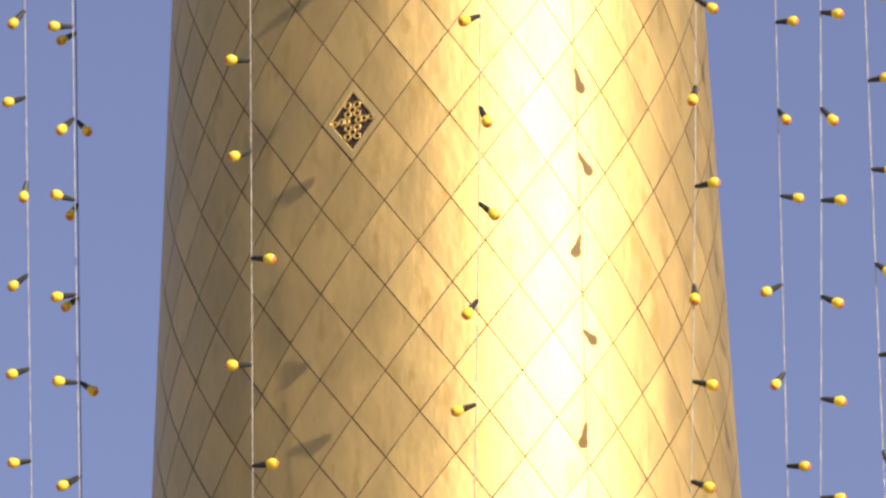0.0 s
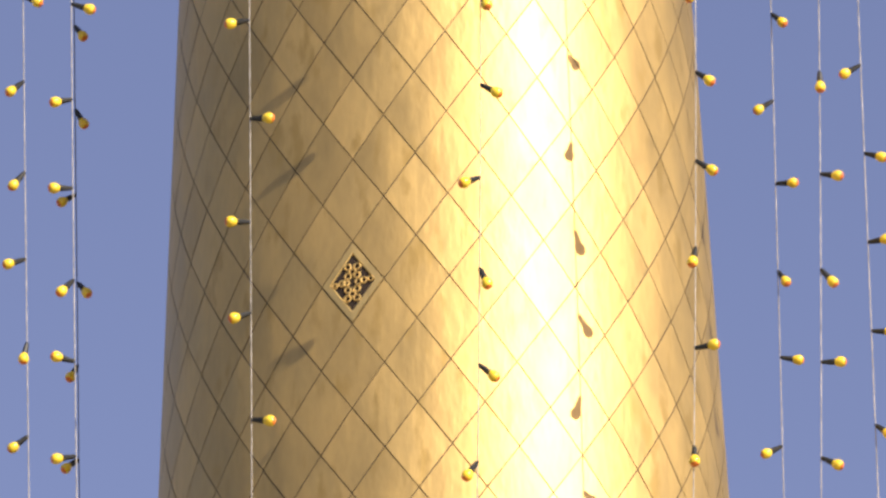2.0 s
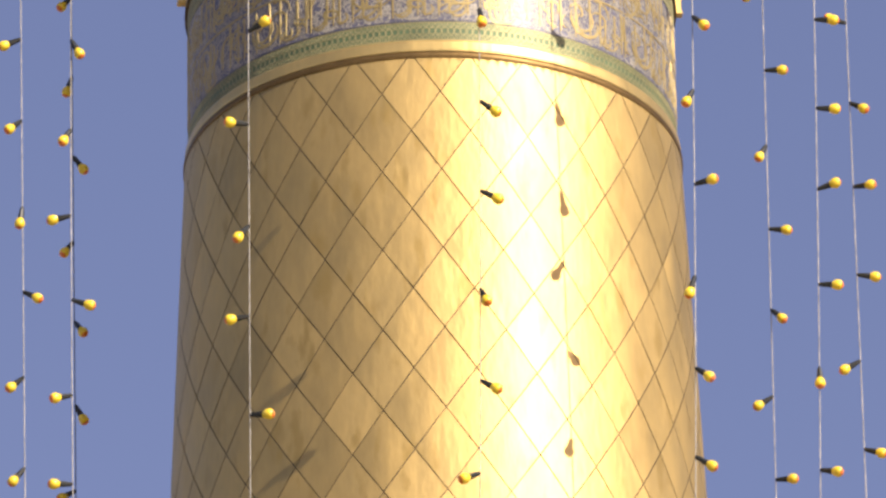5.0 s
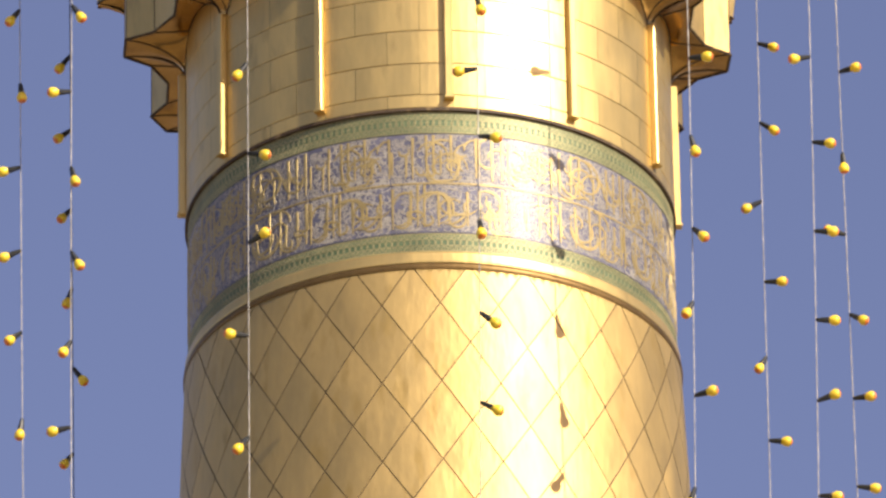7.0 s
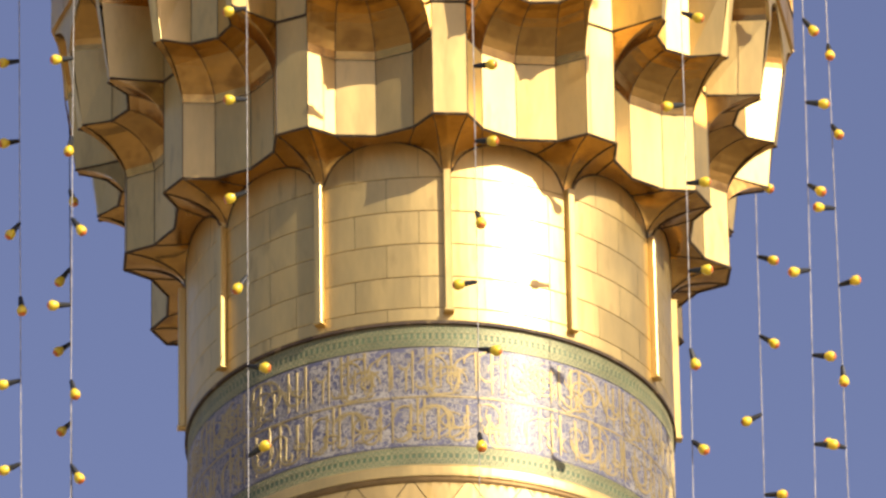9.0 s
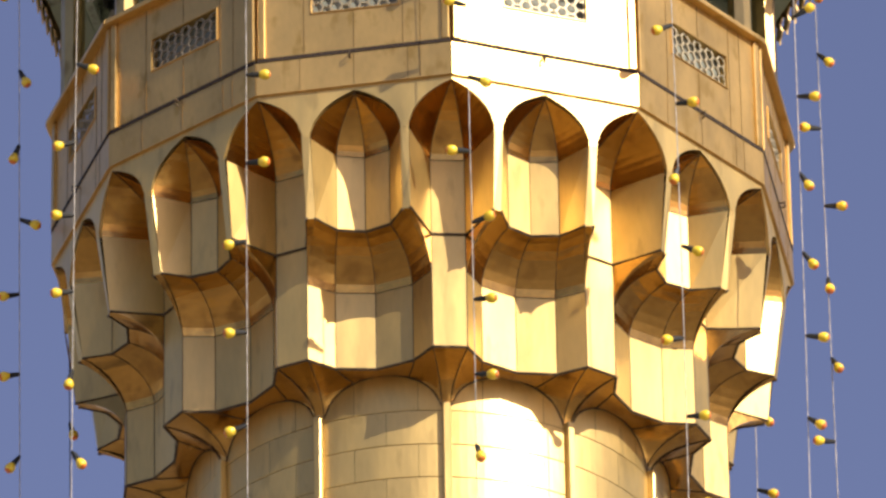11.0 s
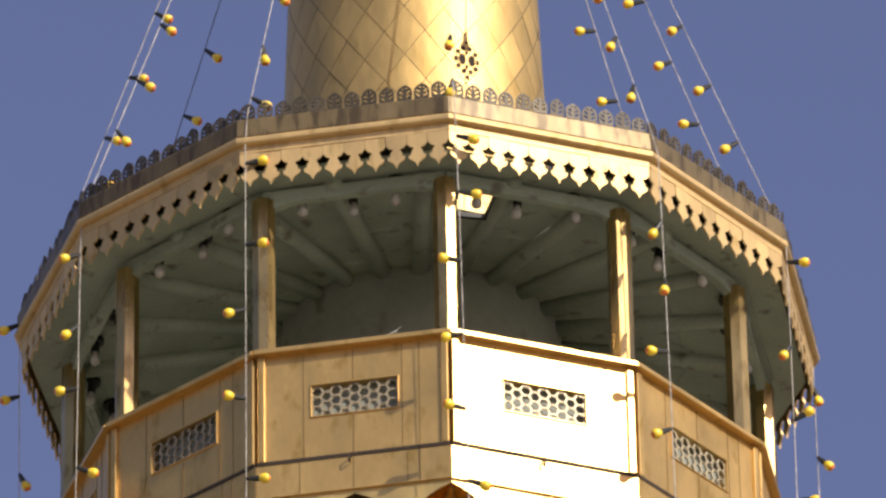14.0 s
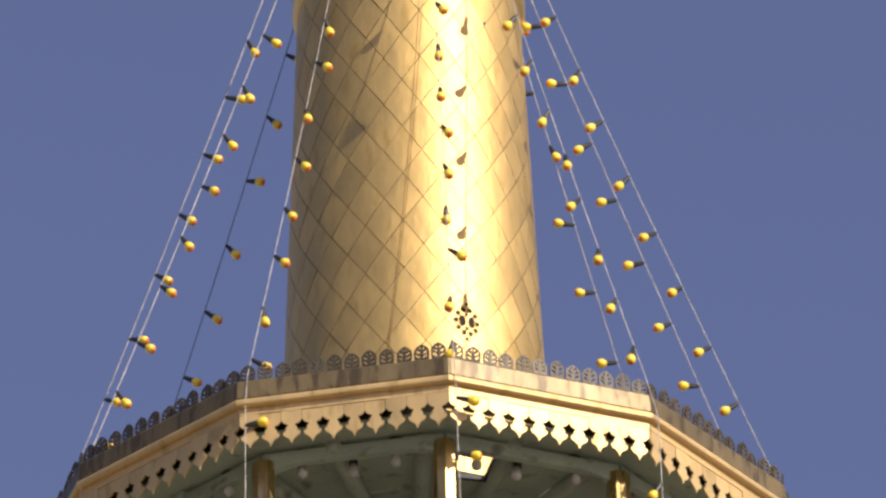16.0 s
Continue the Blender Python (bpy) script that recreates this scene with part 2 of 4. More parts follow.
def lozenge_vent(parent, radius, az, zc, ha, hz, rings, material=GOLD_SMOOTH):
    """A pierced lozenge grille: a frame, a dark recess and small rings between."""
    fr = 0.70
    bm = bmesh.new()
    outer = [(0, 1), (1, 0), (0, -1), (-1, 0)]
    rows = []
    steps = 8
    loop = []
    for i in range(4):
        a, b = outer[i], outer[(i + 1) % 4]
        loop += [(a[0] + (b[0] - a[0]) * s / steps, a[1] + (b[1] - a[1]) * s / steps) for s in range(steps)]
    def on(x, z, d):
        zz = zc + z * hz
        return P(az + x * ha, radius(zz) + d, zz)
    quad_grid(bm, [[on(x * s, z * s, d) for x, z in loop] for s, d in ((0.985, 0.0), (0.97, 0.008), (fr + 0.03, 0.009), (fr, 0.003), (fr, -0.03))], True)
    bmesh.ops.recalc_face_normals(bm, faces=bm.faces)
    vent = part("vent_frame", bm, material, parent, "gilded lozenge vent with a pierced star lattice")
    bm = bmesh.new()
    quad_grid(bm, [[on(x * s, z * s, -0.001 + 0.002 * (1 - s)) for x, z in loop] for s in (fr + 0.01, 0.3, 0.01)], True)
    bmesh.ops.reverse_faces(bm, faces=bm.faces)
    part("vent_recess", bm, DARK, vent, "dark opening behind the lattice")
    bm = bmesh.new()
    for x, z, r in rings:
        pts = []
        for i in range(13):
            a = 2 * math.pi * i / 12
            pts.append(on(x + r * math.cos(a), z + r * math.sin(a) * ha * radius(zc) * math.pi / 180 / hz, 0.006))
        tube(bm, pts, 0.0062, 5, False)
    part("vent_lattice", bm, material, vent)
    return vent


RINGS = [(-0.15, 0.38, .1), (0.15, 0.38, .1), (0, 0.26, .1), (-0.14, 0.16, .1), (0.15, 0.17, .1), (-0.33, 0.0, .1), (0.36, 0.02, .1), (-0.56, -0.03, .08), (0.58, 0.04, .08),
         (-0.14, -0.18, .1), (0.15, -0.17, .1), (0, -0.29, .1), (-0.15, -0.39, .1), (0.15, -0.39, .1), (-0.2, 0.0, .1), (0.2, 0.0, .1)]
lozenge_vent(shaft, shaft_radius, -18.1, shaft_node(-0.5), 6.545, 0.278, RINGS)


# ---------------------------------------------------------------- tiled frieze between two gilded mouldings
frieze = thing("tiled_frieze", "blue glazed tile frieze with yellow lettering between green borders", "frieze")
part("lower_moulding", lathe([(1.585, 27.062), (1.611, 27.064), (1.613, 27.078), (1.606, 27.135), (1.60, 27.148), (1.50, 27.15)], 160), GOLD_SMOOTH, frieze, "plain gilded ring under the tiles", smooth=False)
part("lower_roll", lathe([(1.59, 27.014), (1.614, 27.016), (1.618, 27.03), (1.618, 27.046), (1.612, 27.058), (1.59, 27.063)], 160), GOLD_EDGE, frieze, "tarnished roll moulding over the shaft")
part("backing", lathe([(1.572, 27.12), (1.572, 28.20)], 128), SEAM, frieze)
BAND_R = 1.585


def band_piece(az0, az1, z0, z1, r, n=8):
    bm = bmesh.new()
    g = 0.03
    rows = [[P(az0 + g + (az1 - az0 - 2 * g) * i / n, rr, z) for i in range(n + 1)] for rr, z in ((r - 0.012, z0 + 0.001), (r, z0 + 0.003), (r, z1 - 0.003), (r - 0.012, z1 - 0.001))]
    quad_grid(bm, rows)
    return bm


def ribbon(bm, pts, width, r, lift=0.003):
    """A raised stroke on the frieze through (azimuth, z) points."""
    k = 180 / math.pi / r
    rows = []
    for i, (a, z) in enumerate(pts):
        a2, z2 = pts[min(i + 1, len(pts) - 1)]
        a1, z1 = pts[max(i - 1, 0)]
        dx, dz = (a2 - a1) / k, z2 - z1
        d = math.hypot(dx, dz) or 1
        w = width[i] if isinstance(width, list) else width
        nx, nz = -dz / d * w / 2, dx / d * w / 2
        rows.append([P(a + nx * k, r, z + nz), P(a + nx * k * 0.8, r + lift, z + nz * 0.8), P(a - nx * k * 0.8, r + lift, z - nz * 0.8), P(a - nx * k, r, z - nz)])
    quad_grid(bm, rows)


def curl(a, z, ra, turn, size, steps=9):
    """An arc of (azimuth, z) points about a, z."""
    k = 180 / math.pi / BAND_R
    return [(a + size * k * math.cos(ra + turn * i / steps), z + size * math.sin(ra + turn * i / steps)) for i in range(steps + 1)]


Z_A, Z_B, Z_C, Z_D = 27.152, 27.287, 28.008, 28.165
PANEL = 20.0
first_green = first_green_top = first_blue = None
for i in range(18):
    az = -9.3 + PANEL * i - 180
    turn = Matrix.Rotation(radians(az + PANEL / 2), 4, "Z")
    if first_blue is None:
        first_blue = part("blue_tile_panel", band_piece(-10, 10, Z_B, Z_C, BAND_R), BLUE_TILE, frieze, smooth=False)
        first_green = part("green_border_tile", band_piece(-10, 10, Z_A, Z_B, BAND_R), GREEN_TILE, frieze)
        first_green_top = part("green_border_tile", band_piece(-10, 10, Z_C, Z_D, BAND_R), GREEN_TILE, frieze)
        # white scrollwork, yellow bars of lettering and pale lattice lines, one panel of each kind
        inks = []
        for kind in range(3):
            r2 = random.Random(40 + kind)
            bw = bmesh.new()
            for c in range(720):
                a, z = r2.uniform(-9.9, 9.9), r2.uniform(Z_B, Z_C)
                pts = curl(a, z, r2.uniform(0, 6.28), r2.choice((-1, 1)) * r2.uniform(1.5, 4.5), r2.uniform(0.010, 0.034), 7)
                pts = [p for p in pts if abs(p[0]) < 9.9 and Z_B + 0.008 < p[1] < Z_C - 0.008]
                if len(pts) > 3:
                    ribbon(bw, pts, r2.uniform(0.005, 0.0085), BAND_R, 0.0015)
            bg = bmesh.new()
            zm = 27.645
            ribbon(bg, [(-9.8 + 19.6 * q / 10, zm) for q in range(11)], 0.014, BAND_R, 0.004)
            for zb, zt in ((Z_B + 0.03, zm - 0.02), (zm + 0.03, Z_C - 0.03)):
                a = -9.7
                while a < 9.8:
                    h = r2.choice((0.55, 0.8, 0.95, 1.0)) * (zt - zb)
                    z0 = zb + r2.uniform(0, 0.3) * (zt - zb - h) + r2.uniform(0, 0.02)
                    ribbon(bg, [(a, z0), (a + r2.uniform(-.12, .12), z0 + h * 0.5), (a + r2.uniform(-.1, .1), z0 + h)], [0.010, 0.016, 0.019], BAND_R, 0.004)
                    a += r2.choice((1.6, 2.4, 3.2, 4.2))
                for c in range(17):
                    a, z = r2.uniform(-9.7, 9.7), r2.uniform(zb + 0.05, zt - 0.08)
                    s = r2.uniform(0.03, 0.12)
                    pts = curl(a, z, r2.choice((math.pi, math.pi, 0.3, 1.6)) + r2.uniform(-0.5, 0.5), r2.choice((1, 1, -1)) * r2.uniform(1.6, 4.6), s, 10)
                    pts = [p for p in pts if abs(p[0]) < 9.9 and zb - 0.02 < p[1] < zt + 0.01]
                    if len(pts) > 4:
                        ribbon(bg, pts, [0.006 + 0.011 * math.sin(math.pi * q / (len(pts) - 1)) for q in range(len(pts))], BAND_R, 0.004)
            inks.append((part("scrollwork", bw, WHITE_GLAZE, frieze, "white scrollwork on the blue tiles"), part("lettering", bg, GLAZE_GOLD, frieze, "yellow lettering bars on the blue tiles")))
        lines = []
        for z0, z1 in ((Z_A, Z_B), (Z_C, Z_D)):
            bl = bmesh.new()
            h = (z1 - z0 - 0.016) / 2
            zc = (z0 + z1) / 2
            st = 20.0 / 14
            for ez in (z0 + 0.006, z1 - 0.006):
                ribbon(bl, [(-9.85 + 19.7 * q / 12, ez) for q in range(13)], 0.009, BAND_R, 0.002)
            for c in range(14):
                a = -10 + st * (c + 0.5)
                ribbon(bl, curl(a, zc, 0, 2 * math.pi, h * 0.42, 6), 0.008, BAND_R, 0.002)
                for sx, sz in ((1, 1), (1, -1), (-1, 1), (-1, -1)):
                    ribbon(bl, [(a + sx * st * 0.22, zc + sz * h * 0.4), (a + sx * st * 0.47, zc + sz * h * 0.95)], 0.007, BAND_R, 0.002)
                ribbon(bl, [(a + st * 0.3, zc), (a + st * 0.68, zc)], 0.007, BAND_R, 0.002)
                ribbon(bl, [(a, zc + h * 0.42), (a, zc + h)], 0.007, BAND_R, 0.002)
                ribbon(bl, [(a, zc - h * 0.42), (a, zc - h)], 0.007, BAND_R, 0.002)
            lines.append(part("border_lattice", bl, CREAM_GLAZE, frieze, "pale yellow star lattice on the green border"))
        for o in (first_blue, first_green, first_green_top, *lines, *inks[0]):
            o.matrix_basis = turn
    else:
        for o in (first_blue, first_green, first_green_top, *lines):
            again(o, frieze, turn)
        if i < 3:
            for o in inks[i]:
                o.matrix_basis = turn
        else:
            for o in inks[(i * 2 + i // 3) % 3]:
                again(o, frieze, turn)
part("upper_shadow_line", lathe([(1.58, 28.162), (1.606, 28.168), (1.606, 28.188), (1.60, 28.19)], 160), SEAM, frieze, "dark joint over the tiles")


# ---------------------------------------------------------------- drum of gilded sheets with twelve upright bars
DRUM_R = 1.602
drum = thing("gilded_drum", "gilded round drum of staggered metal sheets with twelve upright bars", "tower section")
part("drum_core", lathe([(1.50, 28.18), (DRUM_R - 0.004, 28.187), (DRUM_R - 0.004, 29.62), (1.4, 29.62)], 128), SEAM, drum, smooth=False)
LEVELS = [28.19, 28.284, 28.515, 28.757, 29.0, 29.25, 29.55]
for q in range(len(LEVELS) - 1):
    first = None
    for c in range(24):
        az = PHASE + (1.0 if q % 2 else -6.5) + 15 * c
        m = Matrix.Rotation(radians(az), 4, "Z")
        if first is None:
            bm = bmesh.new()
            zz = (LEVELS[q] + 0.0015, LEVELS[q + 1] - 0.0015)
            quad_grid(bm, [[P(-7.45 + 14.9 * i / 8, r, z) for i in range(9)] for r, z in ((DRUM_R - 0.003, zz[0]), (DRUM_R, zz[0] + 0.003), (DRUM_R, zz[1] - 0.003), (DRUM_R - 0.003, zz[1]))])
            first = part("gilded_sheet", bm, GOLD_SMOOTH, drum, smooth=False)
            first.matrix_basis = m
        else:
            again(first, drum, m)
bm = bmesh.new()
box(bm, Matrix.Translation(P(0, DRUM_R + 0.022, 28.77)), 0.052, 0.05, 1.04, 0.006)
box(bm, Matrix.Translation(P(0, DRUM_R + 0.024, 28.246)), 0.066, 0.06, 0.02, 0.004)
bar = part("upright_bar", bm, GOLD_SMOOTH, drum, "square gilded bar")
for i in range(12):
    m = Matrix.Rotation(radians(PHASE + 30 * i), 4, "Z")
    if i == 0:
        bar.matrix_basis = m
    else:
        again(bar, drum, m)

# ---------------------------------------------------------------- muqarnas cornice: brackets, twelve lower niches, twenty-four upper niches
ZB0, ZB1, ZA0, ZA1, ZTOP = 29.488, 30.06, 30.335, 30.90, 31.225
TONGUE = 2.0
NB = [(-11.8, TONGUE), (-8.0, 1.83), (0, 1.75), (8.0, 1.83), (11.8, TONGUE)]            # lower niche, about the middle of a side
NM = [(-7.1, 2.318), (-4.7, 2.14), (0, 2.07), (4.7, 2.14), (7.1, 2.318)]                    # upper niche over it
NV = [(-6.6, 2.335), (-3.2, TONGUE), (3.2, TONGUE), (6.6, 2.335)]                           # upper niche at a corner
cornice = thing("muqarnas_cornice", "gilded stalactite cornice of faceted niches with dark edges", "cornice")


def outer(az, z=0.0):
    """The radius of the twelve-sided outer face at az from a corner."""
    a = ((az + 15) % 30) - 15
    return 2.475 * math.cos(radians(15)) / math.cos(radians(15 - abs(a)))


def walls(bm, plan, z0, z1, above=None):
    """Flat facets over a plan, each with its own corners; above: the plan at their top."""
    above = above or plan
    for (a0, r0), (a1, r1), (b0, q0), (b1, q1) in zip(plan, plan[1:], above, above[1:]):
        bm.faces.new([bm.verts.new(p) for p in (P(a0, r0, z0), P(a1, r1, z0), P(b1, q1, z1), P(b0, q0, z1))])


def sweep(p, q, t, bulge=0.9, arc=90.0):
    """The way from p to q: up first, then out, along an arc of so many degrees mixed with a straight line."""
    w = radians(arc)
    up, outw = math.sin(t * w) / math.sin(w), (1 - math.cos(t * w)) / (1 - math.cos(w))
    x = p.lerp(q, outw * bulge + t * (1 - bulge))
    return Vector((x.x, x.y, p.z + (q.z - p.z) * (up * bulge + t * (1 - bulge))))


def fan(bm, low, high, bulge, steps=7, arc=90.0):
    """Fluted facets from the low points to the high ones."""
    for (p0, p1), (q0, q1) in zip(zip(low, low[1:]), zip(high, high[1:])):
        rows = []
        for i in range(steps + 1):
            a, b = sweep(p0, q0, i / steps, bulge, arc), sweep(p1, q1, i / steps, bulge, arc)
            rows.append([a, b] if (a - b).length > 1e-4 else [a, b + Vector((0, 0, 1e-4))])
        quad_grid(bm, rows)


def edge_line(bm, plan, z, r=0.010):
    tube(bm, [P(a, q + 0.004, z) for a, q in plan], r, 5)


# lower niche with its fluted head
def niche_group(kind):
    made = []
    if kind == "lower":
        low = [P(a, r, ZB1) for a, r in NB]; high = [P(a, r, ZA0) for a, r in NM]
        for i in range(len(NB) - 1):
            bm = bmesh.new(); walls(bm, NB[i:i + 2], ZB0, ZB1)
            made.append(("wall_panel", bm, GOLD_SMOOTH, False))
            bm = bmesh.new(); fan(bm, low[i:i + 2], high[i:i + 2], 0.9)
            made.append(("head_panel", bm, GOLD_SHADED, False))
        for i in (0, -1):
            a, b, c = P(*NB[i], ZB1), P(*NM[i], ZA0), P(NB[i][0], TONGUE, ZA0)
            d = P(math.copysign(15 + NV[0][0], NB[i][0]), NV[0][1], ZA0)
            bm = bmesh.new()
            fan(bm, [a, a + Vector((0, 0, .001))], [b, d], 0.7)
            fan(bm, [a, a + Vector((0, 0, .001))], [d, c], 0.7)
            made.append(("head_panel", bm, GOLD_SHADED, False))
        bm = bmesh.new(); edge_line(bm, NB, ZB0)
        for a, r in NB[1:-1]:
            tube(bm, [P(a, r + 0.001, ZB0), P(a, r + 0.001, ZB1)], 0.003, 4)
        tube(bm, [P(a, r + 0.002, ZB1) for a, r in NB], 0.003, 4)
        for p, q in zip(low, high):
            tube(bm, [sweep(p, q, t / 7) for t in range(8)], 0.0036, 4)
        made.append(("seam_edging", bm, SEAM, False))
    if kind in ("mid", "corner"):
        plan = NM if kind == "mid" else NV
        base = -15 if kind == "mid" else 0
        above = [(plan[0][0], 2.395), *plan[1:-1], (plan[-1][0], 2.395)]
        for i in range(len(plan) - 1):
            bm = bmesh.new(); walls(bm, plan[i:i + 2], ZA0, ZA1, above[i:i + 2])
            made.append(("wall_panel", bm, GOLD_SMOOTH, False))
        ztop = ZTOP - (0.03 if kind == "mid" else 0)
        apex = P(0, outer(base) + 0.002, ztop)
        low = [P(a, r, ZA1) for a, r in above]
        for i in range(len(low) - 1):
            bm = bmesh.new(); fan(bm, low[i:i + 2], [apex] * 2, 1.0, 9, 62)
            made.append(("head_panel", bm, GOLD_SHADED, False))
        bm = bmesh.new()
        edge_line(bm, plan, ZA0)
        for a, r in plan[1:-1]:
            tube(bm, [P(a, r + 0.001, ZA0), P(a, r + 0.001, ZA1)], 0.003, 4)
        tube(bm, [P(a, r + 0.002, ZA1) for a, r in plan], 0.003, 4)
        for p in low[1:-1]:
            tube(bm, [sweep(p, apex, t / 8, 1.0, 62) for t in range(9)], 0.0036, 4)
        made.append(("seam_edging", bm, SEAM, False))
    if kind == "tongue":
        bm = bmesh.new()
        walls(bm, [(-3.2, TONGUE), (3.2, TONGUE)], ZB0, ZA0)
        made.append(("pier_face", bm, GOLD_SMOOTH, False))
        bm = bmesh.new()
        edge_line(bm, [(-3.2, TONGUE), (3.2, TONGUE)], ZB0)
        for s in (-3.2, 3.2):
            tube(bm, [P(s, TONGUE, ZB0), P(s, TONGUE, ZA0)], 0.0036, 4)
        made.append(("seam_edging", bm, SEAM, False))
    if kind == "bracket":
        # arched springing on the drum, fanning out to the lip of the lower niches
        bm = bmesh.new()
        lipp = [P(-15, 1.75, ZB0), P(-7.0, 1.83, ZB0), P(-3.2, TONGUE, ZB0), P(3.2, TONGUE, ZB0), P(7.0, 1.83, ZB0), P(15, 1.75, ZB0)]
        az_l = [-15, -9.0, -1.0, 1.0, 9.0, 15]
        n = 28
        lows, highs = [], []
        for i in range(n + 1):
            a = -15 + 30 * i / n
            u = min(1.0, (15 - abs(a)) / 13.4)
            zl = 29.285 + 0.245 * math.sqrt(max(0.0, 1 - u * u))
            lows.append(P(a, DRUM_R + 0.002, zl))
            j = max(k for k in range(5) if az_l[k] <= a + 1e-6) if a < 15 else 4
            w = (a - az_l[j]) / (az_l[j + 1] - az_l[j])
            highs.append(lipp[j].lerp(lipp[j + 1], w))
        rows = []
        for s in range(9):
            t = s / 8
            row = []
            for p, q in zip(lows, highs):
                x = p.lerp(q, 1 - math.cos(t * math.pi / 2))
                row.append(Vector((x.x, x.y, p.z + (q.z - p.z) * math.sin(t * math.pi / 2))))
            rows.append(row)
        quad_grid(bm, rows)
        # soffit in the browner gold, its underside shade put into the colour
        made.append(("bracket_soffit", bm, GOLD_SHADED, True))
        bm = bmesh.new()
        for k in range(1, 5):
            i = round((az_l[k] + 15) / 30 * n)
            tube(bm, [r[i] + Vector((0, 0, -0.002)) for r in rows], 0.0036, 4)
        tube(bm, [p + Vector((0, 0, -0.003)) for p in lows], 0.006, 4)
        made.append(("seam_edging", bm, SEAM, False))
    return made


def place_group(kind, name, offset, label):
    made = [part(n, bm, mat, None, smooth=sm) for n, bm, mat, sm in niche_group(kind)]
    for i in range(12):
        hold = new(name)
        hold.parent = cornice
        hold.matrix_basis = Matrix.Rotation(radians(PHASE + offset + 30 * i), 4, "Z")
        tagged(hold, label)
        for o in made:
            if i == 0:
                o.parent = hold
            else:
                again(o, hold, Matrix.Identity(4))


place_group("bracket", "bracket", 0, "fluted gilded bracket over an upright bar")
place_group("lower", "lower_niche", 15, "wide faceted niche with a fluted head")
place_group("tongue", "pier", 0, "narrow flat gilded pier")
place_group("mid", "upper_niche", 15, "pointed faceted niche under the balcony")
place_group("corner", "corner_niche", 0, "pointed faceted niche under a balcony corner")

# spandrels: the outer face round the pointed heads
def spandrel():
    """The face between two niche crowns, about one pier."""
    bm = bmesh.new()
    n = 30
    reveal, low, high = [], [], []
    pier0, pier1 = 6.6, 7.9
    for i in range(n + 1):
        a = 15 * i / n
        if a <= pier0:
            u = a / pier0
        elif a >= pier1:
            u = (15 - a) / (15 - pier1)
        else:
            u = 1.0
        z = ZA1 + (ZTOP - ZA1) * math.sin(math.acos(1 - (1 - min(1, u)) * (1 - math.cos(radians(62))))) / math.sin(radians(62))
        reveal.append(P(a, outer(a) - 0.05, z + 0.004))
        low.append(P(a, outer(a) + 0.003, z))
        high.append(P(a, outer(a) + 0.006, 31.26))
    quad_grid(bm, [reveal, low, high])
    # the pier's narrow front
    bm2 = bmesh.new()
    quad_grid(bm2, [[P(6.6, 2.337, ZA0), P(7.9, 2.318, ZA0)], [P(6.6, outer(6.6) + 0.001, ZA1), P(7.9, outer(7.9) + 0.001, ZA1)], [P(6.6, outer(6.6) + 0.001, ZA1 + 0.06), P(7.9, outer(7.9) + 0.001, ZA1 + 0.06)]])
    return bm, bm2


sp, pf = spandrel()
sp = part("spandrel", sp, GOLD_SMOOTH, None)
pf = part("pier_front", pf, GOLD_SMOOTH, None)
for i in range(12):
    for s in (1, -1):
        m = Matrix.Rotation(radians(PHASE + 30 * i), 4, "Z") @ Matrix.Diagonal((s, 1, 1, 1))
        for o in (sp, pf):
            if i == 0 and s == 1:
                o.parent = cornice
                o.matrix_basis = m
            else:
                again(o, cornice, m)
part("core", lathe([(1.5, 29.56), (1.70, 29.57), (1.70, 30.1), (1.78, 30.36), (1.9, 30.42), (1.9, 30.9), (2.1, 31.25)], 64), SEAM, cornice)


# ---------------------------------------------------------------- balcony: twelve parapet sides with pierced grilles
balcony = thing("balcony", "twelve-sided gilded balcony with panelled parapet and pierced grilles", "balcony")
RP = 2.49
AP = RP * math.cos(radians(15))
SIDE = 2 * RP * math.sin(radians(15))
part("balcony_floor", ring12([(0.7, 31.27), (RP - 0.02, 31.27), (RP - 0.02, 31.36), (0.7, 31.36)], PHASE), PAINT, balcony)


